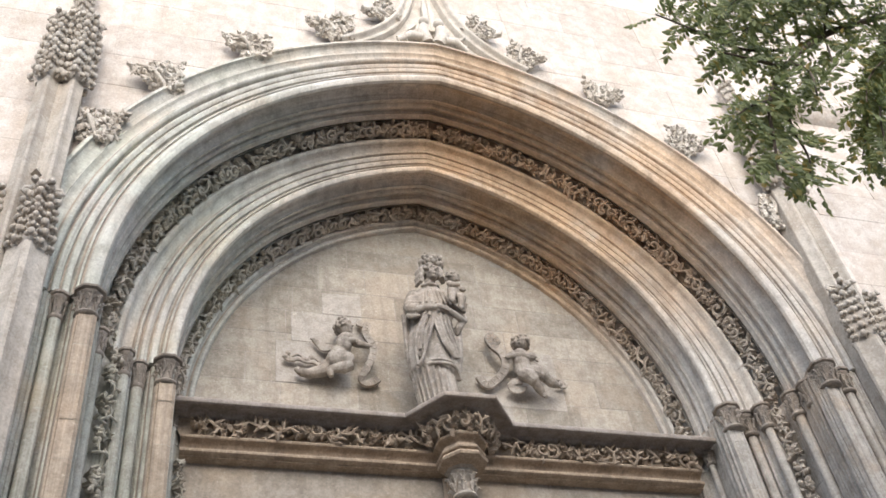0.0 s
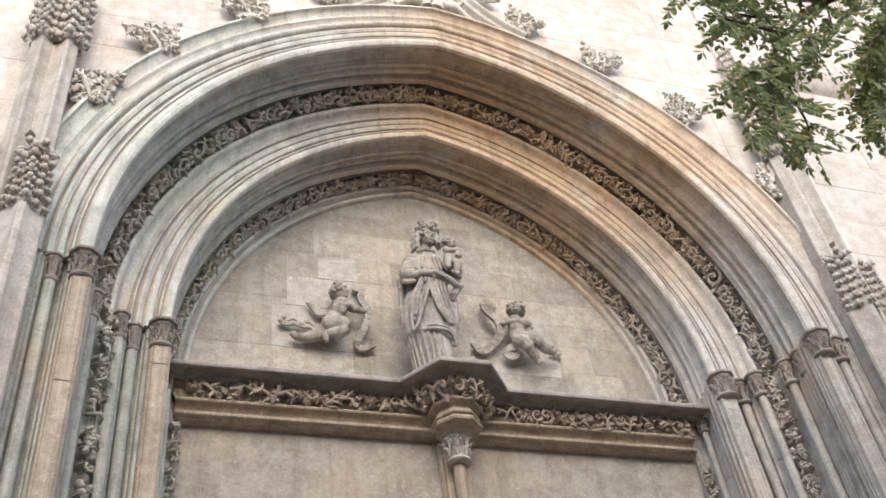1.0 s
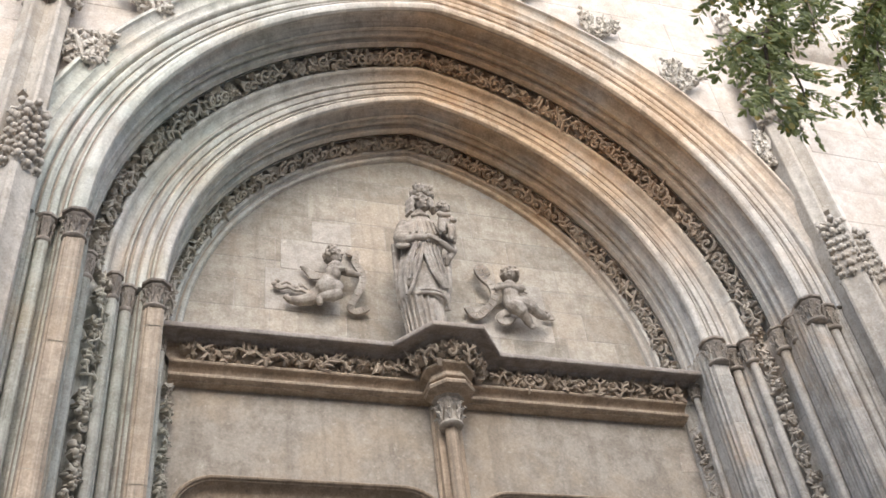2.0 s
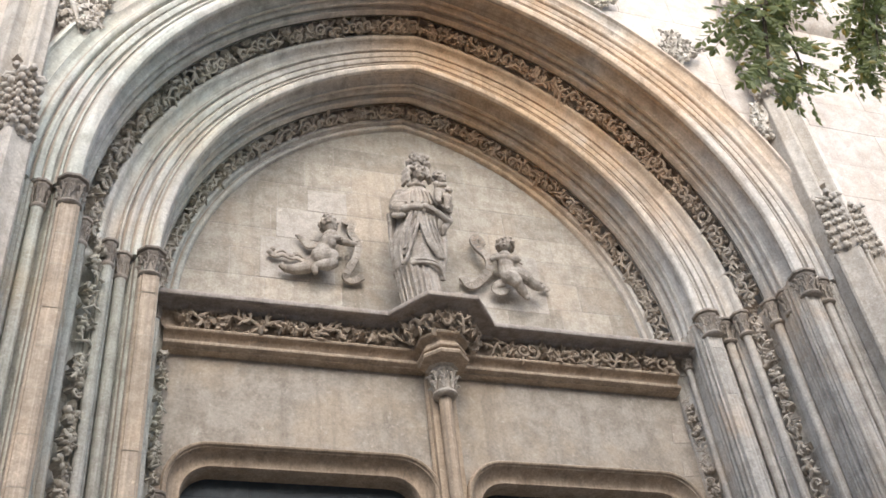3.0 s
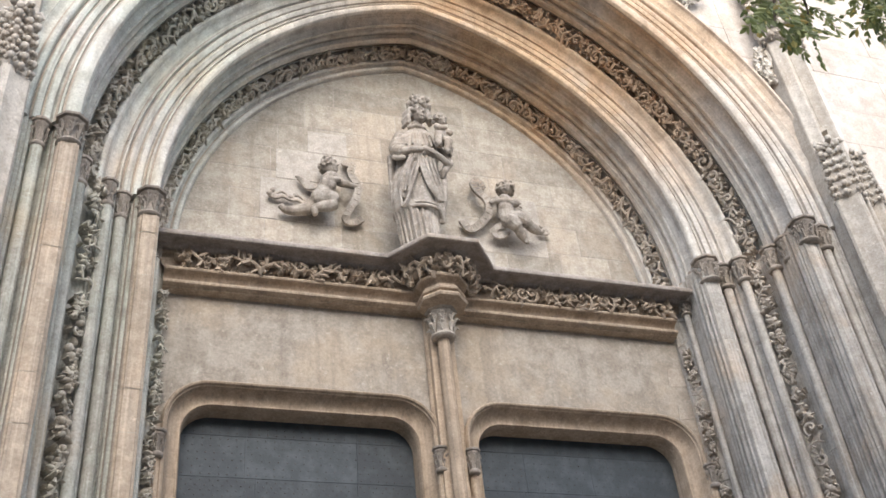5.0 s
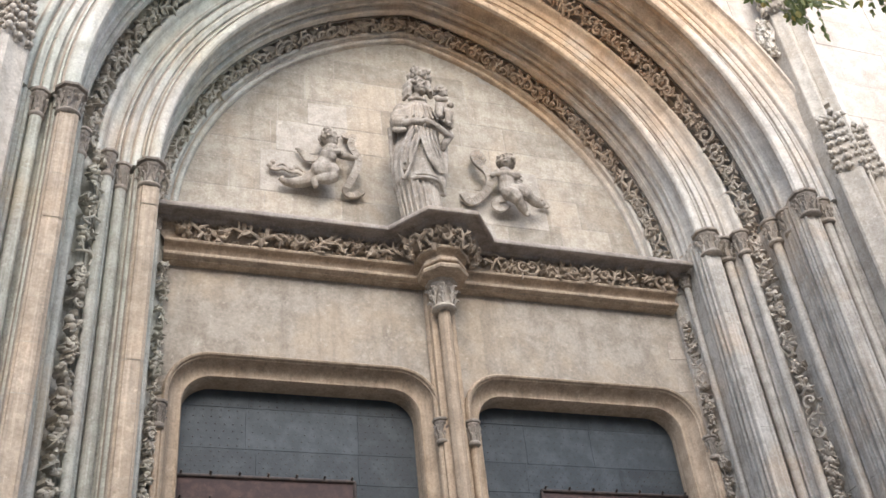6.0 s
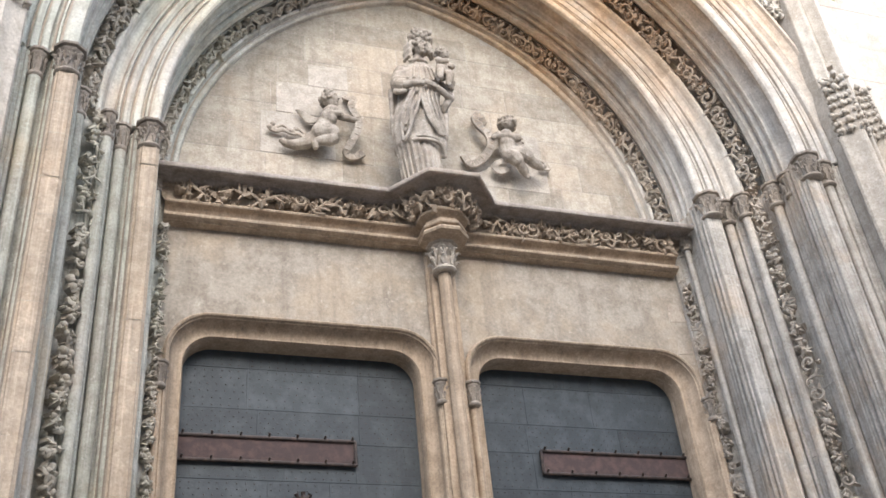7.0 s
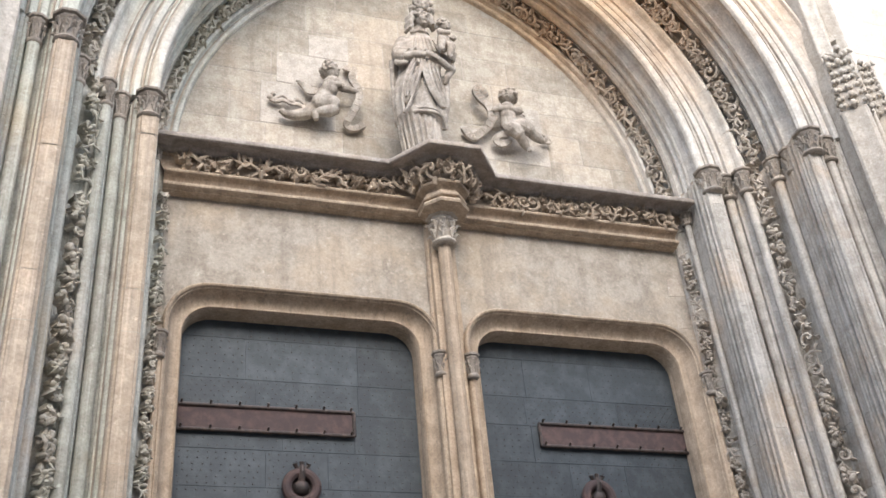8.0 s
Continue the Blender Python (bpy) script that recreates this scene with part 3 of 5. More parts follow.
LOWER_P = [(0.03, 5.430), (0.0, 5.426), (-0.010, 5.420), (-0.012, 5.410), (-0.006, 5.402), (0.012, 5.398), (0.030, 5.390), (0.044, 5.376), (0.050, 5.360), (0.052, 5.348), (0.030, 5.346), (0.016, 5.341), (0.009, 5.331), (0.012, 5.320), (0.024, 5.312), (0.045, 5.309), (0.047, 5.302), (0.11, 5.300)]
part("lower_moulding", Shape().grid([along(o, z, LOWBAY) for o, z in LOWER_P]), WARM, lintel, "lower roll moulding")


def frieze(x0, y0, x1, y1, z, w, depth, seed, n, tip=0.0):
    """Leaf carving on a strip from one plan point to another; tip leans its top outwards."""
    ln = math.hypot(x1 - x0, y1 - y0)
    ux, uy = (x1 - x0) / ln, (y1 - y0) / ln
    for i in range(n):
        v = vine(ln / n, w, depth, seed + i, 1.5, sprigs=0.36, rings=0.24)
        out = Shape().join(v, lambda p: (x0 + ux * (i * ln / n + p[0]) + uy * (p[2] + tip * p[1]), y0 + uy * (i * ln / n + p[0]) - ux * (p[2] + tip * p[1]), z + p[1]))
        part("leaf_carving", out, FRIEZE, lintel, smooth=50)


FY = 0.80 + 0.165
frieze(-1.70, FY, MID - 0.31, FY, 5.492, 0.15, 0.068, 500, 3)
frieze(MID + 0.31, FY, 1.67, FY, 5.492, 0.15, 0.068, 520, 3)
frieze(MID - 0.235, 0.92, MID - 0.095, 0.71, 5.478, 0.145, 0.06, 540, 1, 0.4)
frieze(MID - 0.095, 0.71, MID + 0.095, 0.71, 5.478, 0.145, 0.06, 541, 1, 0.4)
frieze(MID + 0.095, 0.71, MID + 0.235, 0.92, 5.478, 0.145, 0.06, 542, 1, 0.4)


# ---- capitals ----
def capital(r, h, seed, sides=8, carve=1.0):
    """A leaf capital for a shaft of radius r, its top at z 0: neck ring, bell with two rows of curled leaves, moulded abacus."""
    rng = random.Random(seed)
    s = Shape()
    s.lathe([(r * 0.98, -h * 1.02), (r * 1.14, -h), (r * 1.27, -h * 0.95), (r * 1.23, -h * 0.89), (r * 1.12, -h * 0.86), (r * 0.86, -h * 0.82), (r * 0.80, -h * 0.6), (r * 0.88, -h * 0.36), (r * 1.2, -h * 0.24)], sides=18)
    s.lathe([(r * 1.1, -h * 0.27), (r * 1.34, -h * 0.22), (r * 1.40, -h * 0.17), (r * 1.30, -h * 0.15), (r * 1.34, -h * 0.115), (r * 1.66, -h * 0.085), (r * 1.72, -h * 0.02), (r * 1.66, 0)], sides=sides, turn=math.pi / sides)
    for ringz, num, rad in ((-0.66, 7, 1.04), (-0.40, 8, 1.16)):
        off = rng.uniform(0, 1)
        for i in range(num):
            a = 2 * math.pi * (i + off + rng.uniform(-0.15, 0.15)) / num
            out, side_v = Vector((math.cos(a), math.sin(a), 0)), Vector((-math.sin(a), math.cos(a), 0))
            c = out * rad * r + Vector((0, 0, ringz * h))
            up = Vector((0, 0, h * 0.13))
            s.tube([c - up * 1.3, c + out * r * 0.10, c + up * 0.8 + out * r * 0.26 * carve, c + up * 0.4 + out * r * 0.42 * carve], [r * 0.11, r * 0.17, r * 0.16, r * 0.07], 6)
            for sg in (-1, 1):
                s.tube([c - up * 0.8, c + side_v * sg * r * 0.20 + out * r * 0.06, c + up * 0.5 + side_v * sg * r * 0.34 + out * r * 0.14, c + side_v * sg * r * 0.30 + out * r * 0.2], [r * 0.08, r * 0.11, r * 0.10, r * 0.04], 5)
            if rng.random() < 0.5:
                s.blob(c + up * 0.9 + out * r * 0.12, (r * 0.16, r * 0.16, r * 0.16), None, 4, 6)
    return s


# ---- jambs: stepped courses, shafts, leaf strips ----
JAMB_PLAN = [(1.715, 1.06), (1.72, 1.02), (1.745, 1.03), (1.765, 1.00), (1.80, 0.985), (1.83, 0.95), (1.835, 0.88), (1.82, 0.84), (1.83, 0.80), (1.815, 0.76), (1.80, 0.71), (1.805, 0.665), (1.825, 0.645), (1.89, 0.64),
             (1.915, 0.655), (1.92, 0.69), (1.94, 0.70), (1.955, 0.74), (1.985, 0.765), (2.03, 0.765), (2.06, 0.735), (2.065, 0.70), (2.08, 0.69), (2.10, 0.665), (2.145, 0.65), (2.165, 0.64), (2.215, 0.655),
             (2.265, 0.61), (2.262, 0.545), (2.265, 0.515), (2.295, 0.49), (2.30, 0.44), (2.28, 0.41), (2.29, 0.37), (2.275, 0.32), (2.285, 0.28), (2.265, 0.24), (2.26, 0.18), (2.275, 0.145), (2.30, 0.135),
             (2.35, 0.13), (2.375, 0.145), (2.385, 0.18), (2.40, 0.20), (2.415, 0.24), (2.45, 0.26), (2.50, 0.255), (2.53, 0.22), (2.545, 0.17), (2.57, 0.16), (2.60, 0.19), (2.62, 0.24)]
SHAFTS = [("H", 1.792, 0.935, 0.022), ("F", 2.022, 0.715, 0.033), ("E", 2.102, 0.612, 0.031), ("C", 2.258, 0.458, 0.033), ("D", 2.302, 0.335, 0.031), ("A", 2.484, 0.198, 0.034)]


RIBS = [(1.815, 0.80, 0.014), (1.838, 0.86, 0.016), (1.938, 0.705, 0.014), (1.965, 0.745, 0.010), (2.072, 0.695, 0.012), (2.155, 0.64, 0.012), (2.30, 0.43, 0.014), (2.288, 0.36, 0.016), (2.272, 0.29, 0.012),
        (2.266, 0.235, 0.012), (2.395, 0.20, 0.014), (2.425, 0.245, 0.010), (2.54, 0.185, 0.016), (2.58, 0.168, 0.012)]

FINE_RIBS = [(1.80, 0.735, 0.016), (1.83, 0.83, 0.013), (2.048, 0.742, 0.012), (2.278, 0.325, 0.014), (2.265, 0.205, 0.012), (2.505, 0.24, 0.012)]


def jamb(side):
    j = structure("jamb", "splayed portal jamb of clustered shafts and pilasters in weathered limestone", "jamb")
    rng = random.Random(40 + side)
    prof = soft(JAMB_PLAN)
    part("joint_bed", Shape().grid([[(side * (x + 0.01), y + 0.012, z) for x, y in prof] for z in (0, CAP + 0.03)]), MORTAR, j)
    z = 0.0
    while z < CAP - 0.01:
        k = min(rng.uniform(0.30, 0.46), CAP - z)
        if CAP - z - k < 0.15:
            k = CAP - z
        s = Shape()
        rows = [[(side * (x + 0.012), y + 0.012, z + 0.0015) for x, y in prof]]
        rows += [[(side * x, y, q) for x, y in prof] for q in (z + 0.0015, z + k - 0.0015)]
        rows += [[(side * (x + 0.012), y + 0.012, z + k - 0.0015) for x, y in prof]]
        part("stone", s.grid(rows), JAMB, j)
        z += k
    for tag, x, y, r in SHAFTS:
        h, top = (0.19, CAP) if tag != "H" else (0.10, 5.575)
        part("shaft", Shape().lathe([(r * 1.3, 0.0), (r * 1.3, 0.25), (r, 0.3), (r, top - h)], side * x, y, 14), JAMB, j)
        cap = part("capital", capital(r * (1.0 if side < 0 else 1.34), h, hash_of(tag, side), carve=1.2), CAPSTONE, j)
        cap.location = (side * x, y, top)
    for x, y, r in ((1.862, 0.70, 0.054), (2.325, 0.185, 0.054)):
        cap = part("capital", capital(r * (1.0 if side < 0 else 1.08), 0.19, 7 + int(x * 100), carve=1.3), CAPSTONE, j, "larger capital with carved leaves")
        cap.location = (side * x, y - (0.025 if side < 0 else 0.035), CAP)
        if side < 0:
            z = 0.0
            while z < CAP - 0.185:
                k = rng.uniform(0.2, 0.42)
                k = k if z + k < CAP - 0.28 else CAP - 0.18 - z
                face = [(-0.056, 0.04), (-0.057, -0.048), (-0.049, -0.053), (-0.040, -0.066), (0.037, -0.067), (0.043, -0.055), (0.053, -0.050), (0.056, 0.03)]
                o = rng.uniform(-0.0025, 0.0025)
                part("pilaster_stone", Shape().grid([[(side * (x + dx), y + dy + o, q) for dx, dy in face] for q in (z + 0.001, z + k - 0.001)]), TAN, j)
                z += k
        else:
            part("shaft", Shape().lathe([(0.037, 0.0), (0.037, CAP - 0.17)], side * x, y - 0.02, 14), JAMB, j)
            for dx, dy, rr in ((-0.045, 0.0, 0.013), (0.045, -0.005, 0.013), (-0.058, 0.035, 0.010)):
                part("rib", Shape().lathe([(rr, 0.0), (rr, CAP - 0.03)], side * (x + dx), y - 0.04 + dy, 8), JAMB, j)
    for x, y, r in RIBS + (FINE_RIBS if side > 0 else []):
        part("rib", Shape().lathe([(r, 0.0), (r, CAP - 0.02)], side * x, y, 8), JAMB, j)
    # leaf strip between the shafts, and a finer one beside the door
    for x0, y0, x1, y1, w, d, seed, top, lo in ((2.155, 0.632, 2.238, 0.535, 0.125, 0.075, 600, CAP - 0.05, 3.0), (1.735, 1.015, 1.765, 0.985, 0.085, 0.06, 640, 5.27, 3.0)):
        ln = math.hypot(x1 - x0, y1 - y0)
        ux, uy = (x1 - x0) / ln, (y1 - y0) / ln
        nx, ny = uy, -ux
        cx, cy = (x0 + x1) / 2, (y0 + y1) / 2
        n = 6
        for i in range(n):
            piece = (top - lo) / n
            v = vine(piece, w, d, seed + i + (20 if side > 0 else 0), 1.0, True)
            out = Shape().join(v, lambda p: (side * (cx + ux * p[1] + nx * p[2]), cy + uy * p[1] + ny * p[2], lo + i * piece + p[0]))
            part("leaf_carving", out, CARVED, j, smooth=50)
    return j


def hash_of(tag, side):
    return sum(ord(c) for c in tag) * 3 + side


for side in (-1, 1):
    jamb(side)

# ---- trumeau: corbel capital, shaft and ribs between the doors ----
trumeau = structure("trumeau", "slender stone pier between the doors with a shaft and carved corbel capital", "pier")
part("corbel", Shape().lathe([(0.135, 5.38), (0.13, 5.35), (0.118, 5.335), (0.12, 5.325), (0.155, 5.312), (0.163, 5.297), (0.155, 5.283), (0.12, 5.276), (0.09, 5.27)], MID, 0.87, 8, math.pi / 8), WARM, trumeau, "eight-sided moulded corbel", 25)
tc = part("capital", capital(0.062, 0.215, 77, carve=1.6), CARVED, trumeau, "capital carved with leaves and small knops")
tc.location = (MID, 0.915, 5.285)
part("shaft", Shape().lathe([(0.040, 0.0), (0.040, 5.08)], MID, 0.925, 14), WARM, trumeau)
for dx, y, r in ((-0.075, 1.03, 0.016), (0.075, 1.03, 0.016), (-0.045, 1.0, 0.010), (0.045, 1.0, 0.010), (-0.058, 0.985, 0.009), (0.058, 0.985, 0.009), (0.103, 1.045, 0.012)):
    part("rib", Shape().tube([(MID + dx, y, 0), (MID + dx, y, 5.3)], r, 8), WARM, trumeau)
part("backing", Shape().box(MID - 0.07, MID + 0.075, 0.972, PANEL + 0.02, 0, 5.3), WARM, trumeau)
for side, x in itertools.product((-1, 1), (HALF0 - 0.09, HALF1 + 0.125)):
    cap = part("small_capital", capital(0.029, 0.155, 12 + int(10 * x), carve=1.4), CAPSTONE, panel, "small dark carved capital")
    cap.location = (side * x, 1.0, 4.36)
    part("small_shaft", Shape().lathe([(0.02, 0), (0.02, 4.25)], side * x, 1.015, 10), WARM, panel)


# ---- doors ----
def door(side):
    d = tagged(new("door"), "tall door clad in riveted grey-blue sheet metal", "door", "church doors", "structure")
    d.location = (0, 0, 0)
    a, b = HALF0 - 0.04, HALF1 + 0.04
    rng = random.Random(70 + side)
    part("leaf", Shape().box(min(side * a, side * b), max(side * a, side * b), DOOR + 0.003, DOOR + 0.08, 0.02, DTOP + 0.06), ZINC, d)
    z, row = 2.9, 0
    dots = Shape()
    while z < DTOP:
        k = (0.235, 0.19, 0.26, 0.215)[row % 4]
        xs = [a, a + rng.uniform(0.35, 0.6), a + rng.uniform(0.8, 1.05), b]
        for x0, x1 in zip(xs, xs[1:]):
            u0, u1 = sorted((side * x0, side * x1))
            slab([(u0 + 0.0005, z + 0.0008), (u1 - 0.0005, z + 0.0008), (u1 - 0.0005, z + k - 0.0008), (u0 + 0.0005, z + k - 0.0008)], DOOR, ZINC, d, "sheet", rng.uniform(0, 0.0015), 0.0015, 0.006)
            for zz in [z + 0.02 + (k - 0.04) * i / 5 for i in range(6)]:
                for i in range(int((u1 - u0) / 0.05)):
                    x = u0 + 0.02 + i * 0.05 + rng.uniform(-0.004, 0.004) + (0.025 if int(zz * 100) % 2 else 0)
                    rr = 0.0048
                    dots.fan([(x - rr, DOOR, zz), (x, DOOR, zz - rr), (x + rr, DOOR, zz), (x, DOOR, zz + rr)], (x, DOOR - 0.006, zz))
        z += k
        row += 1
    tagged(part("rivets", dots, IRON, d), kind="stuff")
    s0, s1 = sorted((side * 0.575, side * 1.62))
    strap = part("strap", Shape().box(s0, s1, DOOR - 0.018, DOOR + 0.002, 3.90, 4.045), RUST, d, "rust-brown iron strap with nailed rims")
    for zz in (3.90, 4.045):
        part("rim", Shape().tube([(s0, DOOR - 0.022, zz), (s1, DOOR - 0.022, zz)], 0.011, 8), IRON, strap)
    end = side * 0.575
    part("rim", Shape().tube([(end, DOOR - 0.022, 3.90), (end, DOOR - 0.022, 4.045)], 0.010, 8), IRON, strap)
    for zz in (3.90, 4.045):
        for i in range(7):
            x = end + side * (0.02 + i * 0.158)
            part("nail", Shape().tube([(x, DOOR - 0.02, zz), (x + 0.004, DOOR - 0.045, zz + 0.02)], [0.008, 0.006], 6), IRON, strap)
    kx = side * 0.885
    kn = part("knocker", Shape().lathe([(0.085, 0), (0.10, 0.004), (0.10, 0.016), (0.085, 0.02)], sides=24), IRON, d, "iron ring knocker on a round plate")
    kn.matrix_local = pose(kx, DOOR - 0.006, 3.58, 90)
    ring = [(0.082 * math.cos(q), 0.082 * math.sin(q), 0.04) for q in [2 * math.pi * i / 24 for i in range(25)]]
    part("ring", Shape().tube(ring, 0.027, 10, False), RUST, kn)
    part("boss", Shape().blob((0, 0, 0.035), (0.045, 0.045, 0.03)), IRON, kn)
    part("mount", Shape().tube([(0, 0.03, 0.04), (0, 0.08, 0.06), (0, 0.115, 0.05)], [0.02, 0.018, 0.015], 8), IRON, kn)
    for dx, dz in ((-0.035, 0.13), (0.0, 0.14), (0.035, 0.13)):
        part("prong", Shape().tube([(dx * 0.4, 0.095, 0.04), (dx, 0.12, 0.045), (dx * 1.1, dz, 0.05)], [0.012, 0.012, 0.015], 7), IRON, kn)
    return d


for side in (-1, 1):
    door(side)


# ---- statue and reliefs ----
def sculpture(name, s, at, label, category, voxel, turn=0.0):
    """Plain worn forms melted into one mesh."""
    ob = new(name, s.data(name, STATUE, 180))
    ob.matrix_basis = pose(*at, 0, 0, turn)
    m = ob.modifiers.new("melt", "REMESH")
    m.mode, m.voxel_size, m.use_smooth_shade = "VOXEL", voxel, True
    sm = ob.modifiers.new("soften", "SMOOTH")
    sm.iterations, sm.factor = 1, 0.5
    return tagged(ob, label, category)


def gown(profile, sides=40, folds=9, deep=0.1, lean=0.0, sx=1.0, sy=0.75, seed=1):
    """A draped body: (radius, z, forward) rows with fold ridges."""
    rows = []
    for r, z, x in profile:
        row = []
        for j in range(sides):
            a = 2 * math.pi * j / sides
            k = 1 + deep * max(0.0, 1 - z / 0.9) * math.sin(folds * a + 3.0 * z + seed) + 0.4 * deep * math.sin(2 * folds * a - 5 * z)
            row.append((x + r * sx * k * math.cos(a), r * sy * k * math.sin(a), z))
        rows.append(row)
    s = Shape().grid(rows, closed=True)
    s.fan(rows[0], (profile[0][2], 0, profile[0][1]))
    s.fan(rows[-1], (profile[-1][2], 0, profile[-1][1]))
    return s


def sleeve(s, path, r0, r1):
    """A gathered sleeve along a path."""
    pts = soft(path, 2)
    k = len(pts)
    s.tube(pts, [(r0 + (r1 - r0) * (i / (k - 1)) ** 1.5) * (1 + 0.10 * math.sin(2.6 * i)) for i in range(k)], 12)


def head(s, c, r, yaw=0.0, nod=0.0, hair=60, seed=1, fall=0.0):
    """A worn head of radius r with brow, nose, cheeks and a mass of curls; yaw 0 faces -y."""
    rng = random.Random(seed)
    m = Matrix.Rotation(yaw, 3, "Z") @ Matrix.Rotation(nod, 3, "X")
    at = lambda x, y, z: Vector(c) + m @ Vector((x * r, y * r, z * r))
    s.blob(at(0, 0.1, 0.12), (r * 0.92, r * 1.0, r * 1.0), m, 10, 16)
    s.blob(at(0, -0.22, -0.28), (r * 0.74, r * 0.76, r * 0.88), m, 10, 14)
    s.blob(at(0, -0.80, -0.98), (r * 0.24, r * 0.20, r * 0.17), m, 5, 8)
    s.tube([at(0, -0.92, 0.22), at(0, -1.12, -0.28)], [r * 0.10, r * 0.17], 7)
    s.tube([at(-0.22, -0.90, -0.62), at(0, -1.0, -0.60), at(0.22, -0.90, -0.62)], [r * 0.05, r * 0.10, r * 0.05], 6)
    for sx in (-1, 1):
        s.blob(at(sx * 0.42, -0.66, -0.40), (r * 0.30, r * 0.26, r * 0.30), m, 6, 8)
        s.tube([at(sx * 0.12, -0.96, 0.26), at(sx * 0.42, -0.90, 0.32), at(sx * 0.68, -0.62, 0.20)], [r * 0.09, r * 0.11, r * 0.06], 6)
        s.blob(at(sx * 0.36, -0.80, 0.05), (r * 0.17, r * 0.12, r * 0.11), m, 5, 7)
    for i in range(hair):
        a, e = rng.uniform(-2.35, 2.35), rng.uniform(-0.55 - fall, 1.5)
        k = 1.08 + rng.uniform(-0.04, 0.08)
        p = at(k * math.sin(a) * math.cos(e), 0.12 + k * math.cos(a) * math.cos(e) * 1.0, 0.12 + k * 1.02 * math.sin(e))
        q = r * rng.uniform(0.17, 0.26)
        s.blob(p, (q, q, q * 0.9), None, 5, 7)


def madonna():
    """The draped figure, about 1.3 m, its hem near z 0, facing -y."""
    rows = [(0.155, -0.30, -0.03), (0.150, -0.05, -0.02), (0.150, 0.12, -0.015), (0.155, 0.19, -0.01), (0.172, 0.22, -0.01), (0.176, 0.34, 0.0), (0.172, 0.46, 0.005), (0.162, 0.57, 0.015), (0.148, 0.66, 0.02), (0.150, 0.76, 0.02), (0.140, 0.85, 0.02), (0.110, 0.92, 0.02), (0.055, 0.985, 0.02)]
    s = gown(rows, 48, 9, 0.05, sy=0.82)
    # pleated underskirt below the hem
    for k in range(13):
        a = math.pi * (0.98 + 1.04 * k / 12)
        s.tube([(-0.035 + 0.158 * math.cos(a), 0.132 * math.sin(a), -0.25), (-0.02 + 0.150 * math.cos(a), 0.128 * math.sin(a), 0.22)], [0.013, 0.010], 7)
    # banded hem, its corner blown out to one side
    hem = soft([(-0.10, -0.115, 0.205), (-0.04, -0.15, 0.20), (0.04, -0.155, 0.20), (0.10, -0.135, 0.195), (0.135, -0.10, 0.165), (0.15, -0.08, 0.125)], 2)
    s.tube(hem, 0.013, 7)
    s.tube([(p[0] * 0.98, p[1] + 0.004, p[2] + 0.032) for p in hem[:-3]], 0.008, 6)
    s.tube([(0.10, -0.09, 0.30), (0.14, -0.09, 0.22), (0.135, -0.07, 0.13)], [0.035, 0.03, 0.015], 8)
    # mantle hanging behind the right arm, a hollow between it and the apron
    for k in range(6):
        x = -0.178 + 0.012 * k
        s.tube([(x - 0.004, -0.01 + 0.012 * k, 0.72), (x, 0.0 + 0.008 * k, 0.50), (x + 0.012, 0.0, 0.28), (x + 0.03, 0.0, 0.02)], [0.022, 0.016, 0.014, 0.012], 7)
    # apron gathered at the waist: a rim sweeping out to the low corner and back up
    s.tube(soft([(-0.045, -0.145, 0.67), (-0.10, -0.150, 0.56), (-0.145, -0.145, 0.42), (-0.155, -0.135, 0.30), (-0.165, -0.115, 0.19)], 2), 0.012, 8)
    s.tube(soft([(-0.165, -0.115, 0.19), (-0.13, -0.14, 0.225), (-0.095, -0.155, 0.29), (-0.06, -0.165, 0.40), (-0.03, -0.165, 0.52), (-0.01, -0.155, 0.66)], 2), 0.011, 8)
    s.blob((-0.105, -0.115, 0.42), (0.055, 0.035, 0.16), Matrix.Rotation(0.22, 3, "Y"), 8, 12)
    for x0, z0, x1, z1 in ((-0.06, 0.60, -0.13, 0.30), (-0.04, 0.57, -0.10, 0.30)):
        s.tube([(x0, -0.15, z0), ((x0 + x1) / 2 - 0.012, -0.165, (z0 + z1) / 2), (x1, -0.15, z1)], [0.008, 0.013, 0.010], 7)
    # long fold falling from the belt and running out to the other knee
    for d, r in ((0.0, 0.013), (0.028, 0.010), (-0.022, 0.009), (0.055, 0.010), (0.082, 0.008)):
        s.tube(soft([(0.0 + d, -0.155, 0.66), (0.01 + d, -0.168, 0.54), (0.03 + d, -0.172, 0.43), (0.06 + d * 0.9, -0.165, 0.34), (0.12 + d * 0.4, -0.13, 0.27)], 2), r, 7)
    for z, x in ((0.50, 0.155), (0.42, 0.16), (0.35, 0.16)):
        s.tube([(x, -0.07, z), (x - 0.05, -0.125, z - 0.035), (x - 0.09, -0.15, z - 0.02)], [0.012, 0.014, 0.006], 7)
    s.tube([(0.185, -0.05, 0.60), (0.175, -0.085, 0.45), (0.165, -0.085, 0.30), (0.15, -0.07, 0.24)], [0.03, 0.026, 0.024, 0.018], 8)
    # short cape over the shoulders with pleats fanning from the collar
    s.join(gown([(0.165, 0.70, 0.0), (0.178, 0.73, 0.0), (0.170, 0.79, 0.0), (0.152, 0.86, 0.01), (0.11, 0.93, 0.015), (0.05, 0.99, 0.015)], 44, 8, 0.05, sy=0.80))
    for k in range(6):
        x = -0.05 + 0.036 * k
        s.tube([(0.02 + (x - 0.03) * 0.3, -0.075, 0.965), (0.02 + (x - 0.03) * 0.75, -0.125, 0.86), (x, -0.143, 0.74)], [0.006, 0.010, 0.010], 6)
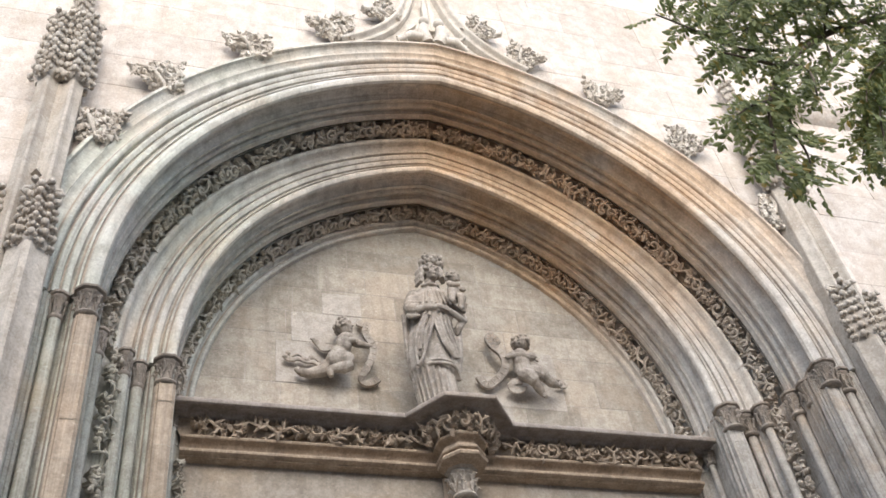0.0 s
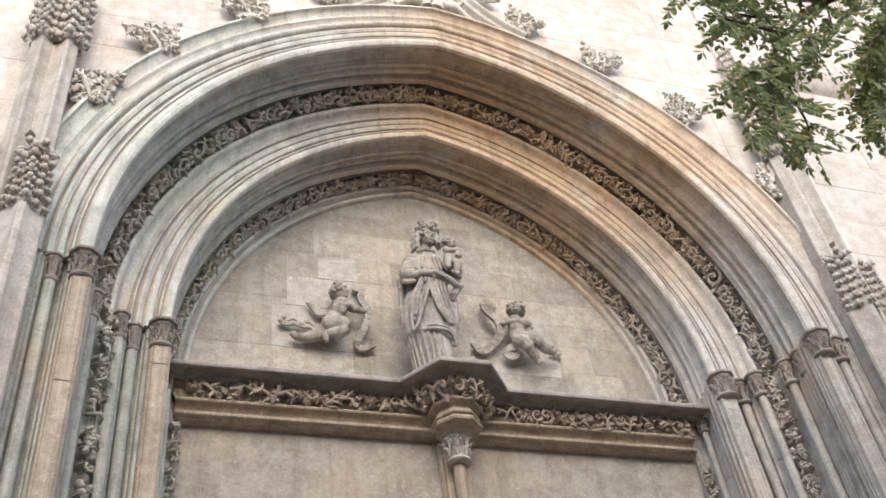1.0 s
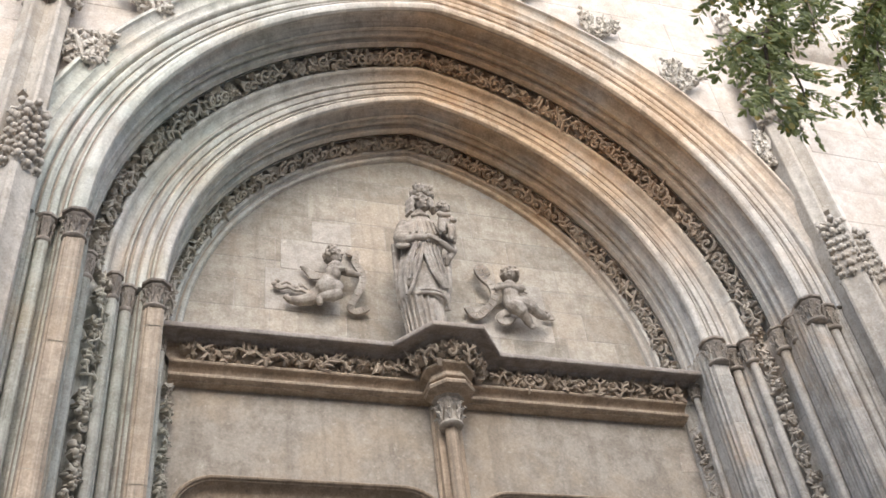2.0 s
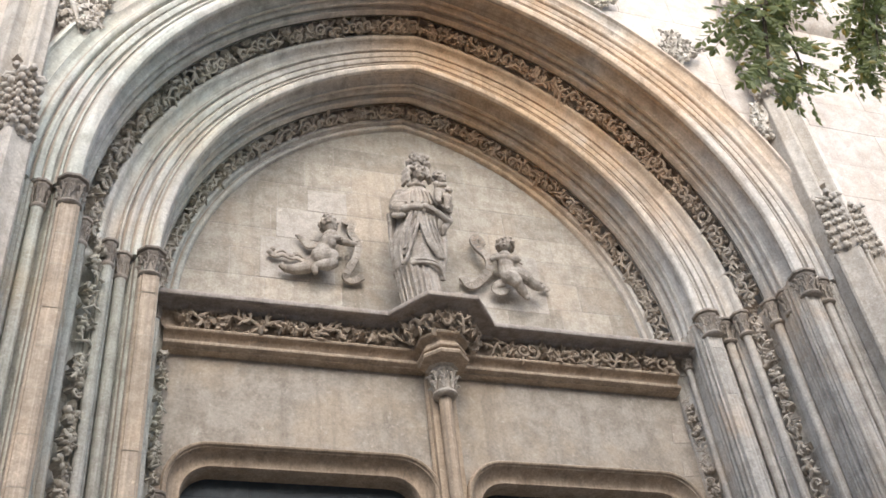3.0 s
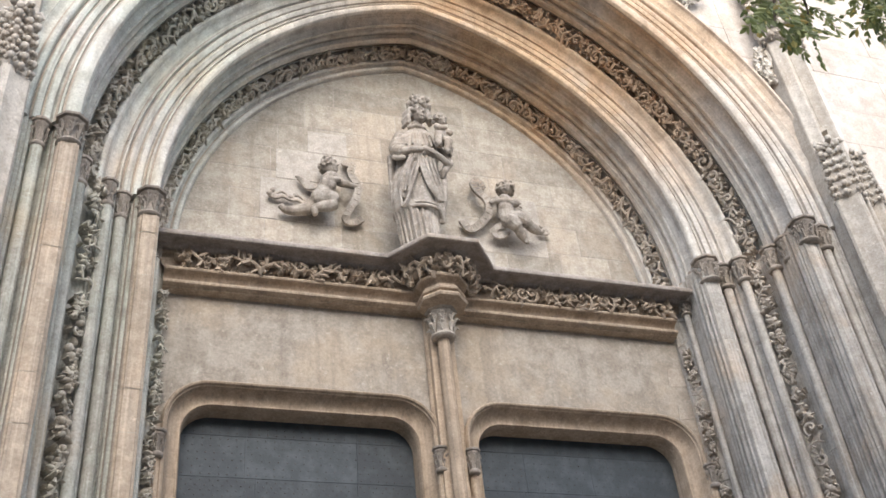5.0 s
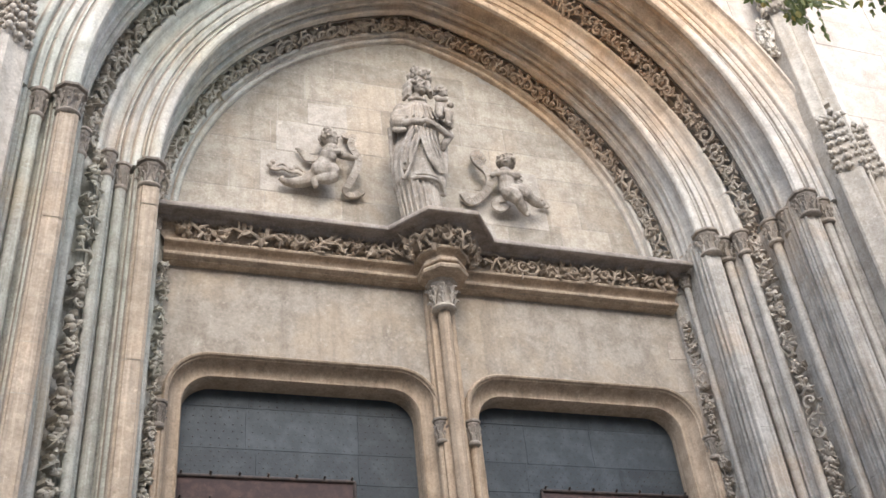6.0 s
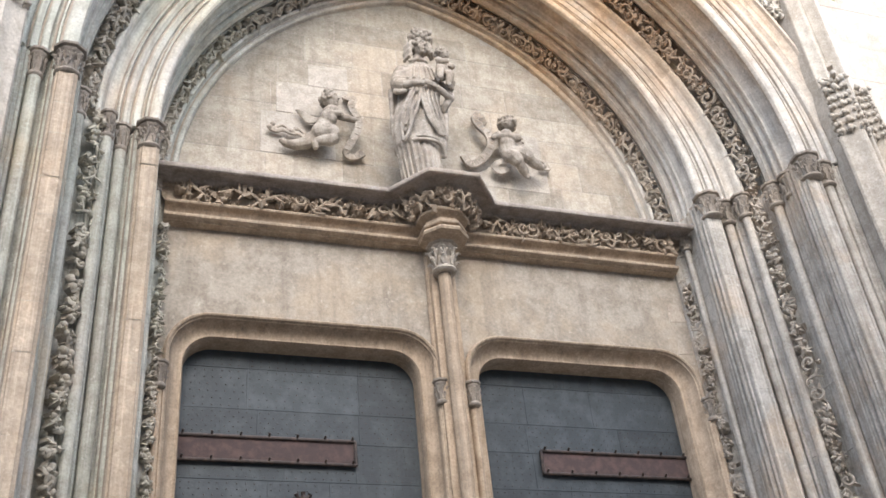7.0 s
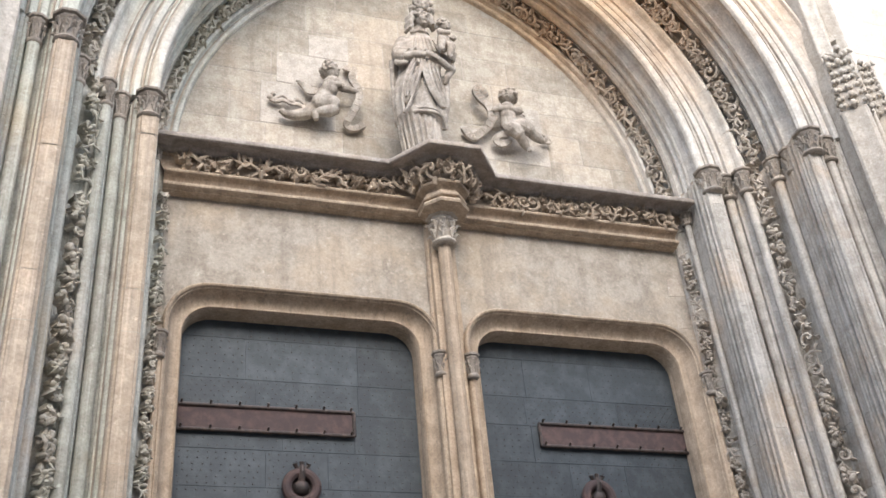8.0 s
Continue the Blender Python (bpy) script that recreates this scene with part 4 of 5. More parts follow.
    s.tube([(-0.05, -0.05, 0.985), (0.0, -0.10, 0.965), (0.05, -0.09, 0.97), (0.085, -0.04, 0.99)], 0.014, 7)
    # right sleeve, turned-back cuff, forearm and hand
    sleeve(s, [(-0.09, -0.01, 0.91), (-0.135, -0.04, 0.80), (-0.155, -0.08, 0.71), (-0.11, -0.13, 0.67)], 0.055, 0.042)
    s.tube([(-0.185, -0.06, 0.775), (-0.15, -0.125, 0.735), (-0.09, -0.15, 0.725)], [0.010, 0.012, 0.010], 7)
    s.tube([(-0.175, -0.07, 0.66), (-0.155, -0.10, 0.625), (-0.10, -0.13, 0.62)], [0.018, 0.02, 0.014], 7)
    s.tube([(-0.12, -0.13, 0.67), (-0.05, -0.17, 0.665), (0.01, -0.19, 0.655)], [0.03, 0.024, 0.017], 9)
    s.blob((0.03, -0.20, 0.66), (0.035, 0.018, 0.022), Matrix.Rotation(0.35, 3, "Y"), 6, 9)
    for k in range(4):
        s.tube([(0.045, -0.205, 0.668 - 0.010 * k), (0.085, -0.205, 0.655 - 0.012 * k)], 0.0065, 5)
    # mantle edge crossing to the left hand, which makes a loop under the child
    s.tube(soft([(0.04, -0.18, 0.66), (0.10, -0.185, 0.635), (0.16, -0.17, 0.605), (0.21, -0.13, 0.60), (0.235, -0.10, 0.65), (0.22, -0.07, 0.74), (0.18, -0.03, 0.84), (0.12, 0.0, 0.90)], 2), 0.024, 8)
    s.tube([(0.20, -0.12, 0.60), (0.175, -0.12, 0.545), (0.165, -0.10, 0.50)], [0.03, 0.025, 0.012], 8)
    # neck, head, locks on the shoulders, crown of leaves set aslant
    s.tube([(0.015, -0.02, 0.93), (0.025, -0.03, 1.06)], 0.036, 10)
    head(s, (0.034, -0.055, 1.115), 0.064, 0.30, 0.10, 46, 5)
    for sx, reach in ((-1, 6), (1, 4)):
        for j in range(3):
            pts = [(0.032 + sx * (0.062 + 0.010 * j + 0.011 * (k % 2) + 0.003 * k), -0.07 + 0.024 * j, 1.16 - 0.032 * k) for k in range(reach)]
            s.tube(pts, [0.021 - 0.0018 * abs(k - 2) for k in range(reach)], 7)
    aslant = Matrix.Rotation(0.22, 3, "Y")
    top = Vector((0.042, -0.035, 1.195))
    for k in range(11):
        a = 2 * math.pi * k / 11 + 0.2
        tall = 1.0 + 0.35 * math.sin(2.3 * k)
        for da, h, rr, q in ((0, 0.006, 0.066, 0.019), (0.25, 0.022, 0.074, 0.017), (0, 0.042 * tall, 0.078, 0.021), (0.12, 0.062 * tall, 0.080, 0.013), (-0.16, 0.050 * tall, 0.082, 0.012)):
            s.blob(top + aslant @ Vector((rr * math.cos(a + da), rr * math.sin(a + da), h)), (q, q, q), None, 5, 7)
    # the child on the arm, turned away, one arm bent
    s.tube([(0.17, -0.11, 0.96), (0.165, -0.13, 0.88), (0.155, -0.13, 0.80)], [0.036, 0.046, 0.048], 10)
    head(s, (0.180, -0.115, 1.035), 0.046, 0.55, 0.0, 60, 7)
    s.tube([(0.135, -0.135, 0.955), (0.145, -0.18, 0.90), (0.20, -0.19, 0.90)], [0.022, 0.021, 0.016], 8)
    s.tube([(0.21, -0.11, 0.955), (0.24, -0.14, 0.90), (0.225, -0.18, 0.875)], [0.022, 0.022, 0.016], 8)
    s.tube([(0.15, -0.14, 0.82), (0.125, -0.20, 0.81), (0.12, -0.20, 0.73), (0.13, -0.215, 0.70)], [0.038, 0.033, 0.023, 0.016], 9)
    s.tube([(0.18, -0.14, 0.81), (0.20, -0.19, 0.77), (0.185, -0.18, 0.69), (0.195, -0.20, 0.66)], [0.036, 0.032, 0.022, 0.015], 9)
    s.tube([(0.21, -0.12, 0.80), (0.235, -0.13, 0.76), (0.23, -0.12, 0.70)], [0.025, 0.022, 0.014], 7)
    return s


def swayed(p):
    """The figure's weight on one leg: drawn in at the feet, head carried to one side."""
    x, y, z = p
    low = min(1.0, max(0.0, (0.28 - z) / 0.4))
    return (x * (1 - 0.24 * low) + 0.035 * max(-0.1, z - 0.45) + 0.045 * low, y, z * 1.045 + 0.012)


sculpture("statue", Shape().join(madonna(), swayed), (-0.117, 0.90, 5.80), "weathered stone statue of a crowned draped figure with child", "statue", 0.0042)


def putto_kneeling():
    """A small winged kneeling figure, turned to +x, in high relief on the plane y 0."""
    s = Shape()
    s.tube([(0.055, -0.10, 0.165), (0.04, -0.10, 0.08), (0.005, -0.095, 0.0), (-0.025, -0.09, -0.05)], [0.045, 0.058, 0.066, 0.066], 12)
    head(s, (0.045, -0.125, 0.235), 0.060, 0.95, 0.0, 90, 9)
    s.blob((0.03, -0.135, 0.06), (0.058, 0.045, 0.065), None, 7, 10)
    s.blob((0.055, -0.125, 0.13), (0.055, 0.045, 0.045), None, 7, 10)
    s.blob((-0.02, -0.12, -0.07), (0.075, 0.06, 0.065), None, 7, 10)
    s.blob((0.04, -0.145, -0.08), (0.062, 0.05, 0.055), None, 7, 10)
    s.tube([(-0.02, -0.11, -0.05), (0.03, -0.135, -0.075), (0.065, -0.135, -0.115)], [0.066, 0.058, 0.048], 10)
    s.tube([(0.065, -0.135, -0.115), (0.02, -0.135, -0.155), (-0.06, -0.125, -0.165)], [0.048, 0.042, 0.028], 10)
    s.tube([(-0.06, -0.12, -0.15), (-0.07, -0.12, -0.19), (-0.062, -0.12, -0.23)], [0.026, 0.026, 0.018], 8)
    s.tube([(-0.05, -0.07, -0.08), (-0.12, -0.07, -0.145), (-0.20, -0.06, -0.165), (-0.265, -0.06, -0.165)], [0.055, 0.046, 0.036, 0.025], 10)
    s.tube([(-0.26, -0.06, -0.165), (-0.285, -0.06, -0.14), (-0.27, -0.06, -0.12)], [0.024, 0.022, 0.015], 7)
    s.tube([(0.075, -0.11, 0.13), (0.13, -0.13, 0.085), (0.24, -0.11, 0.085)], [0.034, 0.03, 0.02], 9)
    s.tube([(0.02, -0.11, 0.14), (0.05, -0.16, 0.07), (0.11, -0.165, 0.09)], [0.032, 0.028, 0.02], 9)
    for i in range(5):
        s.tube(soft([(-0.02, -0.05, 0.085 + 0.004 * i), (-0.075, -0.06, 0.052 + 0.013 * i), (-0.115 - 0.010 * i, -0.055, 0.060 + 0.024 * i), (-0.125 - 0.014 * i, -0.04, 0.095 + 0.020 * i)], 1), 0.0105, 6)
    for i in range(3):
        w = 0.020 * math.sin(2.4 * i)
        s.tube(soft([(-0.06, -0.06, -0.115 + 0.008 * i), (-0.12, -0.05, -0.092 + 0.020 * i), (-0.17, -0.05, -0.055 + 0.016 * i - w), (-0.22, -0.05, -0.065 + 0.022 * i + w), (-0.27, -0.045, -0.030 + 0.014 * i - w), (-0.32, -0.045, -0.060 + 0.022 * i), (-0.365, -0.04, -0.035 + 0.012 * i + w)], 1), 0.010, 6)
    for x, z in ((-0.365, -0.02), (-0.34, 0.012), (-0.18, -0.01)):
        s.blob((x, -0.05, z), (0.022, 0.015, 0.018), None, 5, 7)
    return s


def putto_flying():
    """A small winged figure sitting in the air, face and arms to -x, legs out to +x, a cloth swirling under it."""
    s = Shape()
    s.tube([(-0.035, -0.10, 0.055), (-0.045, -0.115, 0.0), (-0.05, -0.12, -0.07), (-0.045, -0.11, -0.14)], [0.046, 0.060, 0.060, 0.064], 12)
    head(s, (-0.030, -0.135, 0.128), 0.060, -0.55, -0.22, 90, 19)
    s.blob((-0.055, -0.145, -0.065), (0.055, 0.042, 0.055), None, 7, 10)
    s.blob((-0.06, -0.145, 0.01), (0.045, 0.035, 0.035), None, 7, 10)
    s.blob((-0.04, -0.12, -0.15), (0.07, 0.055, 0.055), None, 7, 10)
    s.tube([(-0.03, -0.12, -0.15), (0.03, -0.155, -0.165), (0.085, -0.155, -0.195), (0.105, -0.145, -0.205), (0.155, -0.125, -0.228), (0.20, -0.11, -0.245)], [0.056, 0.056, 0.050, 0.040, 0.040, 0.024], 10)
    s.tube([(0.195, -0.11, -0.245), (0.225, -0.115, -0.222), (0.228, -0.115, -0.205)], [0.024, 0.020, 0.012], 7)
    s.tube([(-0.05, -0.12, -0.17), (-0.03, -0.16, -0.22), (0.0, -0.155, -0.25), (0.014, -0.145, -0.262), (0.045, -0.125, -0.30), (0.073, -0.11, -0.335)], [0.054, 0.054, 0.047, 0.038, 0.037, 0.023], 10)
    s.tube([(0.073, -0.11, -0.335), (0.078, -0.125, -0.36), (0.065, -0.13, -0.375)], [0.023, 0.018, 0.010], 7)
    s.tube([(0.030, -0.11, 0.02), (0.022, -0.165, -0.04), (-0.05, -0.175, -0.035), (-0.13, -0.145, -0.02)], [0.033, 0.031, 0.027, 0.018], 9)
    s.tube([(-0.095, -0.11, 0.022), (-0.13, -0.145, -0.015), (-0.165, -0.125, -0.03)], [0.031, 0.026, 0.017], 9)
    for i in range(5):
        s.tube([(0.035, -0.05, 0.035 - 0.012 * i), (0.085, -0.06, 0.075 - 0.030 * i), (0.125 + 0.004 * i, -0.045, 0.080 - 0.042 * i)], [0.014, 0.014, 0.007], 6)
    s.tube([(0.03, -0.06, 0.05), (0.075, -0.065, 0.095), (0.11, -0.05, 0.105)], [0.018, 0.016, 0.010], 6)
    for i in range(4):
        k = 0.018 * i
        s.tube(soft([(-0.06, -0.085, -0.175 - k), (-0.13, -0.085, -0.20 - k * 0.7), (-0.178 + k, -0.075, -0.262), (-0.13 + k * 0.4, -0.07, -0.318 + k), (-0.065, -0.085, -0.305 + k * 0.8), (-0.03, -0.09, -0.26)], 1), 0.010, 6)
    for i in range(2):
        k = 0.022 * i
        s.tube(soft([(0.05, -0.05, -0.115), (0.125, -0.055, -0.135 + k), (0.178, -0.05, -0.092 - k), (0.225, -0.055, -0.125), (0.295 - k, -0.045, -0.150), (0.305 - k, -0.045, -0.195), (0.245, -0.045, -0.198 + k), (0.205, -0.05, -0.172)], 1), 0.0095, 6)
    return s


sculpture("putto_relief", putto_kneeling(), (-0.719, TY, 6.353), "carved stone relief of a small winged kneeling figure", "relief", 0.0045)
sculpture("putto_relief", putto_flying(), (0.680, TY, 6.470), "carved stone relief of a small winged flying figure", "relief", 0.0045)


def scroll(name, path, width, at):
    """A curling stone ribbon with rows of worn letter-like bars."""
    t = thing(name, at, "narrow curling stone scroll with worn unreadable lettering", "scroll")
    pts = soft(path, 2)
    s = Shape()
    rows = []
    for i, (x, y, z) in enumerate(pts):
        a, b = pts[max(i - 1, 0)], pts[min(i + 1, len(pts) - 1)]
        dx, dz = b[0] - a[0], b[2] - a[2]
        q = math.hypot(dx, dz) + 1e-6
        ox, oz = -dz / q * width / 2, dx / q * width / 2
        rows.append([(x - ox, y, z - oz), (x + ox, y, z + oz), (x + ox, y + 0.022, z + oz), (x - ox, y + 0.022, z - oz)])
    part("ribbon", s.grid(rows, closed=True), STATUE, t)
    for i in range(3, len(rows) - 4, 2):
        a, b = Vector(rows[i][0]), Vector(rows[i][1])
        c, d = a.lerp(b, 0.22), a.lerp(b, 0.78)
        part("letter_bar", Shape().tube([c + Vector((0, -0.001, 0)), d + Vector((0, -0.001, 0))], 0.0045, 5), CARVED, t)
    return t


scroll("scroll", [(-0.01, -0.04, 0.215), (-0.045, -0.05, 0.20), (-0.03, -0.08, 0.165), (0.01, -0.10, 0.155), (-0.01, -0.11, 0.10), (-0.022, -0.115, 0.04), (0.03, -0.125, -0.064), (0.024, -0.12, -0.157), (-0.024, -0.10, -0.265), (-0.065, -0.07, -0.325), (-0.035, -0.05, -0.36), (0.02, -0.05, -0.345), (0.064, -0.06, -0.31)], 0.052, (-0.500, TY, 6.512))
scroll("scroll", [(0.03, -0.04, 0.115), (-0.005, -0.07, 0.155), (-0.05, -0.09, 0.15), (-0.075, -0.10, 0.09), (-0.046, -0.11, 0.014), (0.013, -0.12, -0.055), (0.029, -0.11, -0.148), (-0.017, -0.09, -0.24), (-0.095, -0.06, -0.305), (-0.14, -0.05, -0.315), (-0.180, -0.06, -0.24)], 0.060, (0.490, TY, 6.543))

# ---- hood: ogee, crockets, pinnacles ----
hood = structure("hood_mould", "ogee hood moulding rising from the arch with carved crockets", "moulding")
OGEE = [(0.78, 8.80), (0.60, 8.93), (0.44, 9.08), (0.31, 9.26), (0.22, 9.46), (0.16, 9.68), (0.12, 9.93), (0.09, 10.33), (0.07, 10.93)]
for side in (-1, 1):
    path = soft(OGEE, 2)
    rows = []
    for i, (x, z) in enumerate(path):
        a, b = path[max(i - 1, 0)], path[min(i + 1, len(path) - 1)]
        q = math.hypot(b[0] - a[0], b[1] - a[1])
        nx, nz = (b[1] - a[1]) / q, -(b[0] - a[0]) / q
        rows.append([(side * (x + nx * o), y, z + nz * o) for o, y in soft([(0.065, 0.22), (0.065, 0.13), (0.05, 0.10), (0.02, 0.105), (0.01, 0.14), (-0.01, 0.15), (-0.025, 0.13), (-0.045, 0.14), (-0.06, 0.22)])])
    part("ogee", Shape().grid(rows), CROCKET, hood)


def crocket(seed, size):
    """A bushy leaf crocket on a curling stalk; it grows along +x and out to -y."""
    rng = random.Random(seed)
    s = Shape()
    s.tube([(0, 0, 0), (0.35 * size, -0.2 * size, 0.05 * size), (0.7 * size, -0.28 * size, 0.15 * size), (0.95 * size, -0.25 * size, 0.4 * size)], [0.07 * size, 0.055 * size, 0.05 * size, 0.03 * size], 7)
    for i in range(150):
        u = rng.uniform(0.12, 1.0)
        c = Vector((u * size * 0.92, (-0.08 - 0.12 * u + rng.uniform(-0.07, 0.07)) * size, rng.uniform(-0.62, 0.62) * size * (0.35 + 0.65 * u)))
        lf = leaf_relief(rng, size * rng.uniform(0.055, 0.10), size * rng.uniform(0.06, 0.12))
        m = Euler((rng.uniform(1.1, 2.0), rng.uniform(-0.5, 0.5), rng.uniform(-0.5, 0.5))).to_matrix() @ Matrix.Rotation(rng.uniform(0, 6.28), 3, "Z")
        s.join(lf, lambda p: c + m @ Vector(p))
    s.tube([(0, -0.02 * size, -0.1 * size), (0.45 * size, -0.16 * size, -0.34 * size), (0.9 * size, -0.2 * size, -0.56 * size)], [0.06 * size, 0.045 * size, 0.02 * size], 6)
    return s


CROCKETS = [(-2.46, 7.06, 95, 0.34), (-2.05, 7.74, 112, 0.34), (-1.44, 8.33, 108, 0.34), (-0.77, 8.81, 112, 0.34), (-0.28, 9.28, 140, 0.30), (0.33, 9.27, 40, 0.30), (0.72, 8.90, 62, 0.31), (1.36, 8.50, 66, 0.31), (1.94, 7.97, 58, 0.33), (2.50, 7.20, 50, 0.32)]
for i, (x, z, deg, size) in enumerate(CROCKETS):
    ob = part("crocket", crocket(900 + i, size), CROCKET, hood, smooth=50)
    ob.matrix_local = pose(x, 0.185, z, 0, -deg, 0)

crown = Shape()
rng = random.Random(31)
for sx in (-1, 1):
    crown.tube([(sx * 0.05, 0.15, 8.92), (sx * 0.09, 0.12, 9.02), (sx * 0.07, 0.11, 9.12)], [0.06, 0.06, 0.04], 9)
    crown.blob((sx * 0.065, 0.10, 9.18), (0.045, 0.045, 0.05), None, 7, 10)
    crown.tube([(sx * 0.30, 0.16, 8.90), (sx * 0.19, 0.12, 8.95), (sx * 0.10, 0.12, 8.94)], [0.03, 0.045, 0.04], 8)
    crown.tube([(sx * 0.02, 0.15, 9.1), (sx * 0.03, 0.13, 9.3), (sx * 0.02, 0.14, 9.6)], [0.025, 0.03, 0.02], 8)
for i in range(40):
    c = Vector((rng.uniform(-0.26, 0.26), 0.16, 8.91 + abs(rng.gauss(0, 0.08))))
    m = Euler((radians(90) + rng.uniform(-0.5, 0.5), rng.uniform(-0.5, 0.5), rng.uniform(-0.6, 0.6))).to_matrix()
    crown.join(leaf_relief(rng, rng.uniform(0.025, 0.05), 0.04), lambda p: c + m @ Vector(p))
crest = new("crest_carving", crown.data("crest_carving", CROCKET, 60))
crest.parent, crest.location.z = hood, 0.115
BASE = [(x, SPRING + math.sqrt((2.795 + C) ** 2 - (abs(x) + C) ** 2)) for x in [-0.6 + 0.1 * i for i in range(13)]]
part("crest_ground", Shape().grid([[(x, 0.188, z) for x, z in BASE], [(x * 0.5, 0.188, 9.17) for x, z in BASE], [(x * 0.25, 0.188, 9.57) for x, z in BASE], [(x * 0.12, 0.188, 10.6) for x, z in BASE]]), CROCKET, hood)


def spirelet(r, z0, z1, cx, cy, seed, rows=6):
    """A short four-sided spire, its edges and faces set with pointed leaf crockets, and a leafy top."""
    rng = random.Random(seed)
    s = Shape()
    s.lathe([(r * 0.40, z0 - 0.07), (r * 0.94, z0 + 0.01), (r * 0.86, (z0 + z1) / 2), (r * 0.60, z1)], cx, cy, 4, 0)
    step = (z1 - z0) / (rows - 1)
    for k in range(rows):
        q = k / (rows - 1)
        z, rr = z0 + (z1 - z0) * q, r * (0.92 - 0.28 * q)
        for j in range(8):
            a = math.pi / 4 * j + math.pi / 2 + rng.uniform(-0.08, 0.08)
            reach = rr * (1.0 if j % 2 == 0 else 0.76)
            out, side_v = Vector((math.cos(a), math.sin(a), 0)), Vector((-math.sin(a), math.cos(a), 0))
            c = Vector((cx, cy, z + rng.uniform(-0.1, 0.1) * step)) + out * reach
            up = Vector((0, 0, step))
            s.tube([c - up * 0.5 - out * r * 0.05, c - up * 0.2 + out * r * 0.10, c + up * 0.02 + out * r * 0.22], [r * 0.08, r * 0.11, r * 0.12], 6)
            k2 = rng.uniform(0.75, 1.12)
            s.blob(c + up * rng.uniform(-0.08, 0.12) + out * r * 0.20, (r * 0.21 * k2, r * 0.20 * k2, step * 0.34 * k2), None, 6, 9)
            for sg in (-1, 1):
                s.blob(c - up * 0.12 + out * r * 0.10 + side_v * sg * r * 0.20, (r * 0.15, r * 0.15, step * 0.22), None, 5, 7)
    for j in range(6):
        a = math.pi / 3 * j
        out = Vector((math.cos(a), math.sin(a), 0))
        c = Vector((cx, cy, z1))
        s.tube([c, c + out * r * 0.5 + Vector((0, 0, r * 0.35)), c + out * r * 0.95 + Vector((0, 0, r * 0.35)), c + out * r * 1.1 + Vector((0, 0, r * 0.1))], [r * 0.2, r * 0.2, r * 0.22, r * 0.08], 7)
    return s


def prism(w, z0, z1, cx, cy):
    """A shaft set cornerwise with hollowed faces."""
    ring = []
    for j in range(4):
        a = math.pi / 2 * j - math.pi / 2
        for da, k in ((-0.16, 0.96), (0, 1.0), (0.16, 0.96), (0.5, 0.74), (0.785, 0.70), (1.07, 0.74)):
            ring.append((cx + w * k * math.cos(a + da), cy + w * k * math.sin(a + da)))
    return Shape().grid([[(x, y, z) for x, y in ring] for z in (z0, z1)], closed=True)


def pinnacle(side):
    p = structure("pinnacle", "pale stone buttress pinnacle with knobbly leaf spirelets", "pinnacle")
    px = side * 2.74
    part("pier", Shape().box(min(side * 2.60, side * 3.02), max(side * 2.60, side * 3.02), 0.06, 0.24, 0, 6.0), PALE, p, smooth=0)
    part("lower_shaft", prism(0.115, 0, 5.87, side * 2.67, 0.02), PALE, p, smooth=15)
    part("lower_spirelet", spirelet(0.105, 5.90, 6.35, side * 2.67, 0.0, 11, 7), PALE, p, smooth=50)
    part("side_shaft", prism(0.10, 0, 5.93, side * 2.94, 0.10), PALE, p, smooth=15)
    part("side_spirelet", spirelet(0.10, 5.94, 6.37, side * 2.94, 0.09, 12, 7), PALE, p, smooth=50)
    for dx in (-0.078, 0.078):
        part("upper_shaft", prism(0.066, 0, 7.54, px + dx, 0.06), PALE, p, smooth=15)
    part("panel", Shape().box(px - 0.135, px + 0.135, 0.055, 0.22, 0, 7.54), PALE, p)
    part("gablet", Shape().fan([(px - 0.05, 0.056, 6.56), (px + 0.05, 0.056, 6.56), (px, 0.056, 6.66)], (px, 0.0, 6.58)), PALE, p)
    for dx, seed in ((-0.082, 13), (0.082, 14)):
        part("upper_spirelet", spirelet(0.105, 7.59, 8.29, px + dx, 0.06, seed, 8), PALE, p, smooth=50)
    part("finial", spirelet(0.07, 8.28, 9.08, px, 0.10, 15, 9), PALE, p, smooth=50)
    return p


for side in (-1, 1):
    pinnacle(side)

part("wall_strip", Shape().grid([[(x, y, z) for x, y in ((2.71, 0.21), (2.71, 0.165), (2.73, 0.15), (3.03, 0.15), (3.05, 0.165), (3.05, 0.21))] for z in (5.0, 12.5)]), WALL, wall, smooth=0)
string = tagged(part("string_course", Shape().grid([[(x, y, z) for y, z in soft([(0.21, 9.12), (0.08, 9.10), (0.06, 9.05), (0.08, 9.0), (0.12, 8.93), (0.15, 8.89), (0.21, 8.85)])] for x in (3.22, 4.02)]), WALL, wall), "short moulded ledge on the wall", "")

# ---- tree in front of the portal ----
tree = thing("tree", (3.6, -3.0, 0), "street tree with thin dark branches and feathery green compound leaves", "tree")


def to_tree(p):
    return (p[0] - 3.6 - (0.05 if p[0] < 3 else 0), p[1] + 3.0, p[2] + (0.03 if p[2] > 4 else 0))


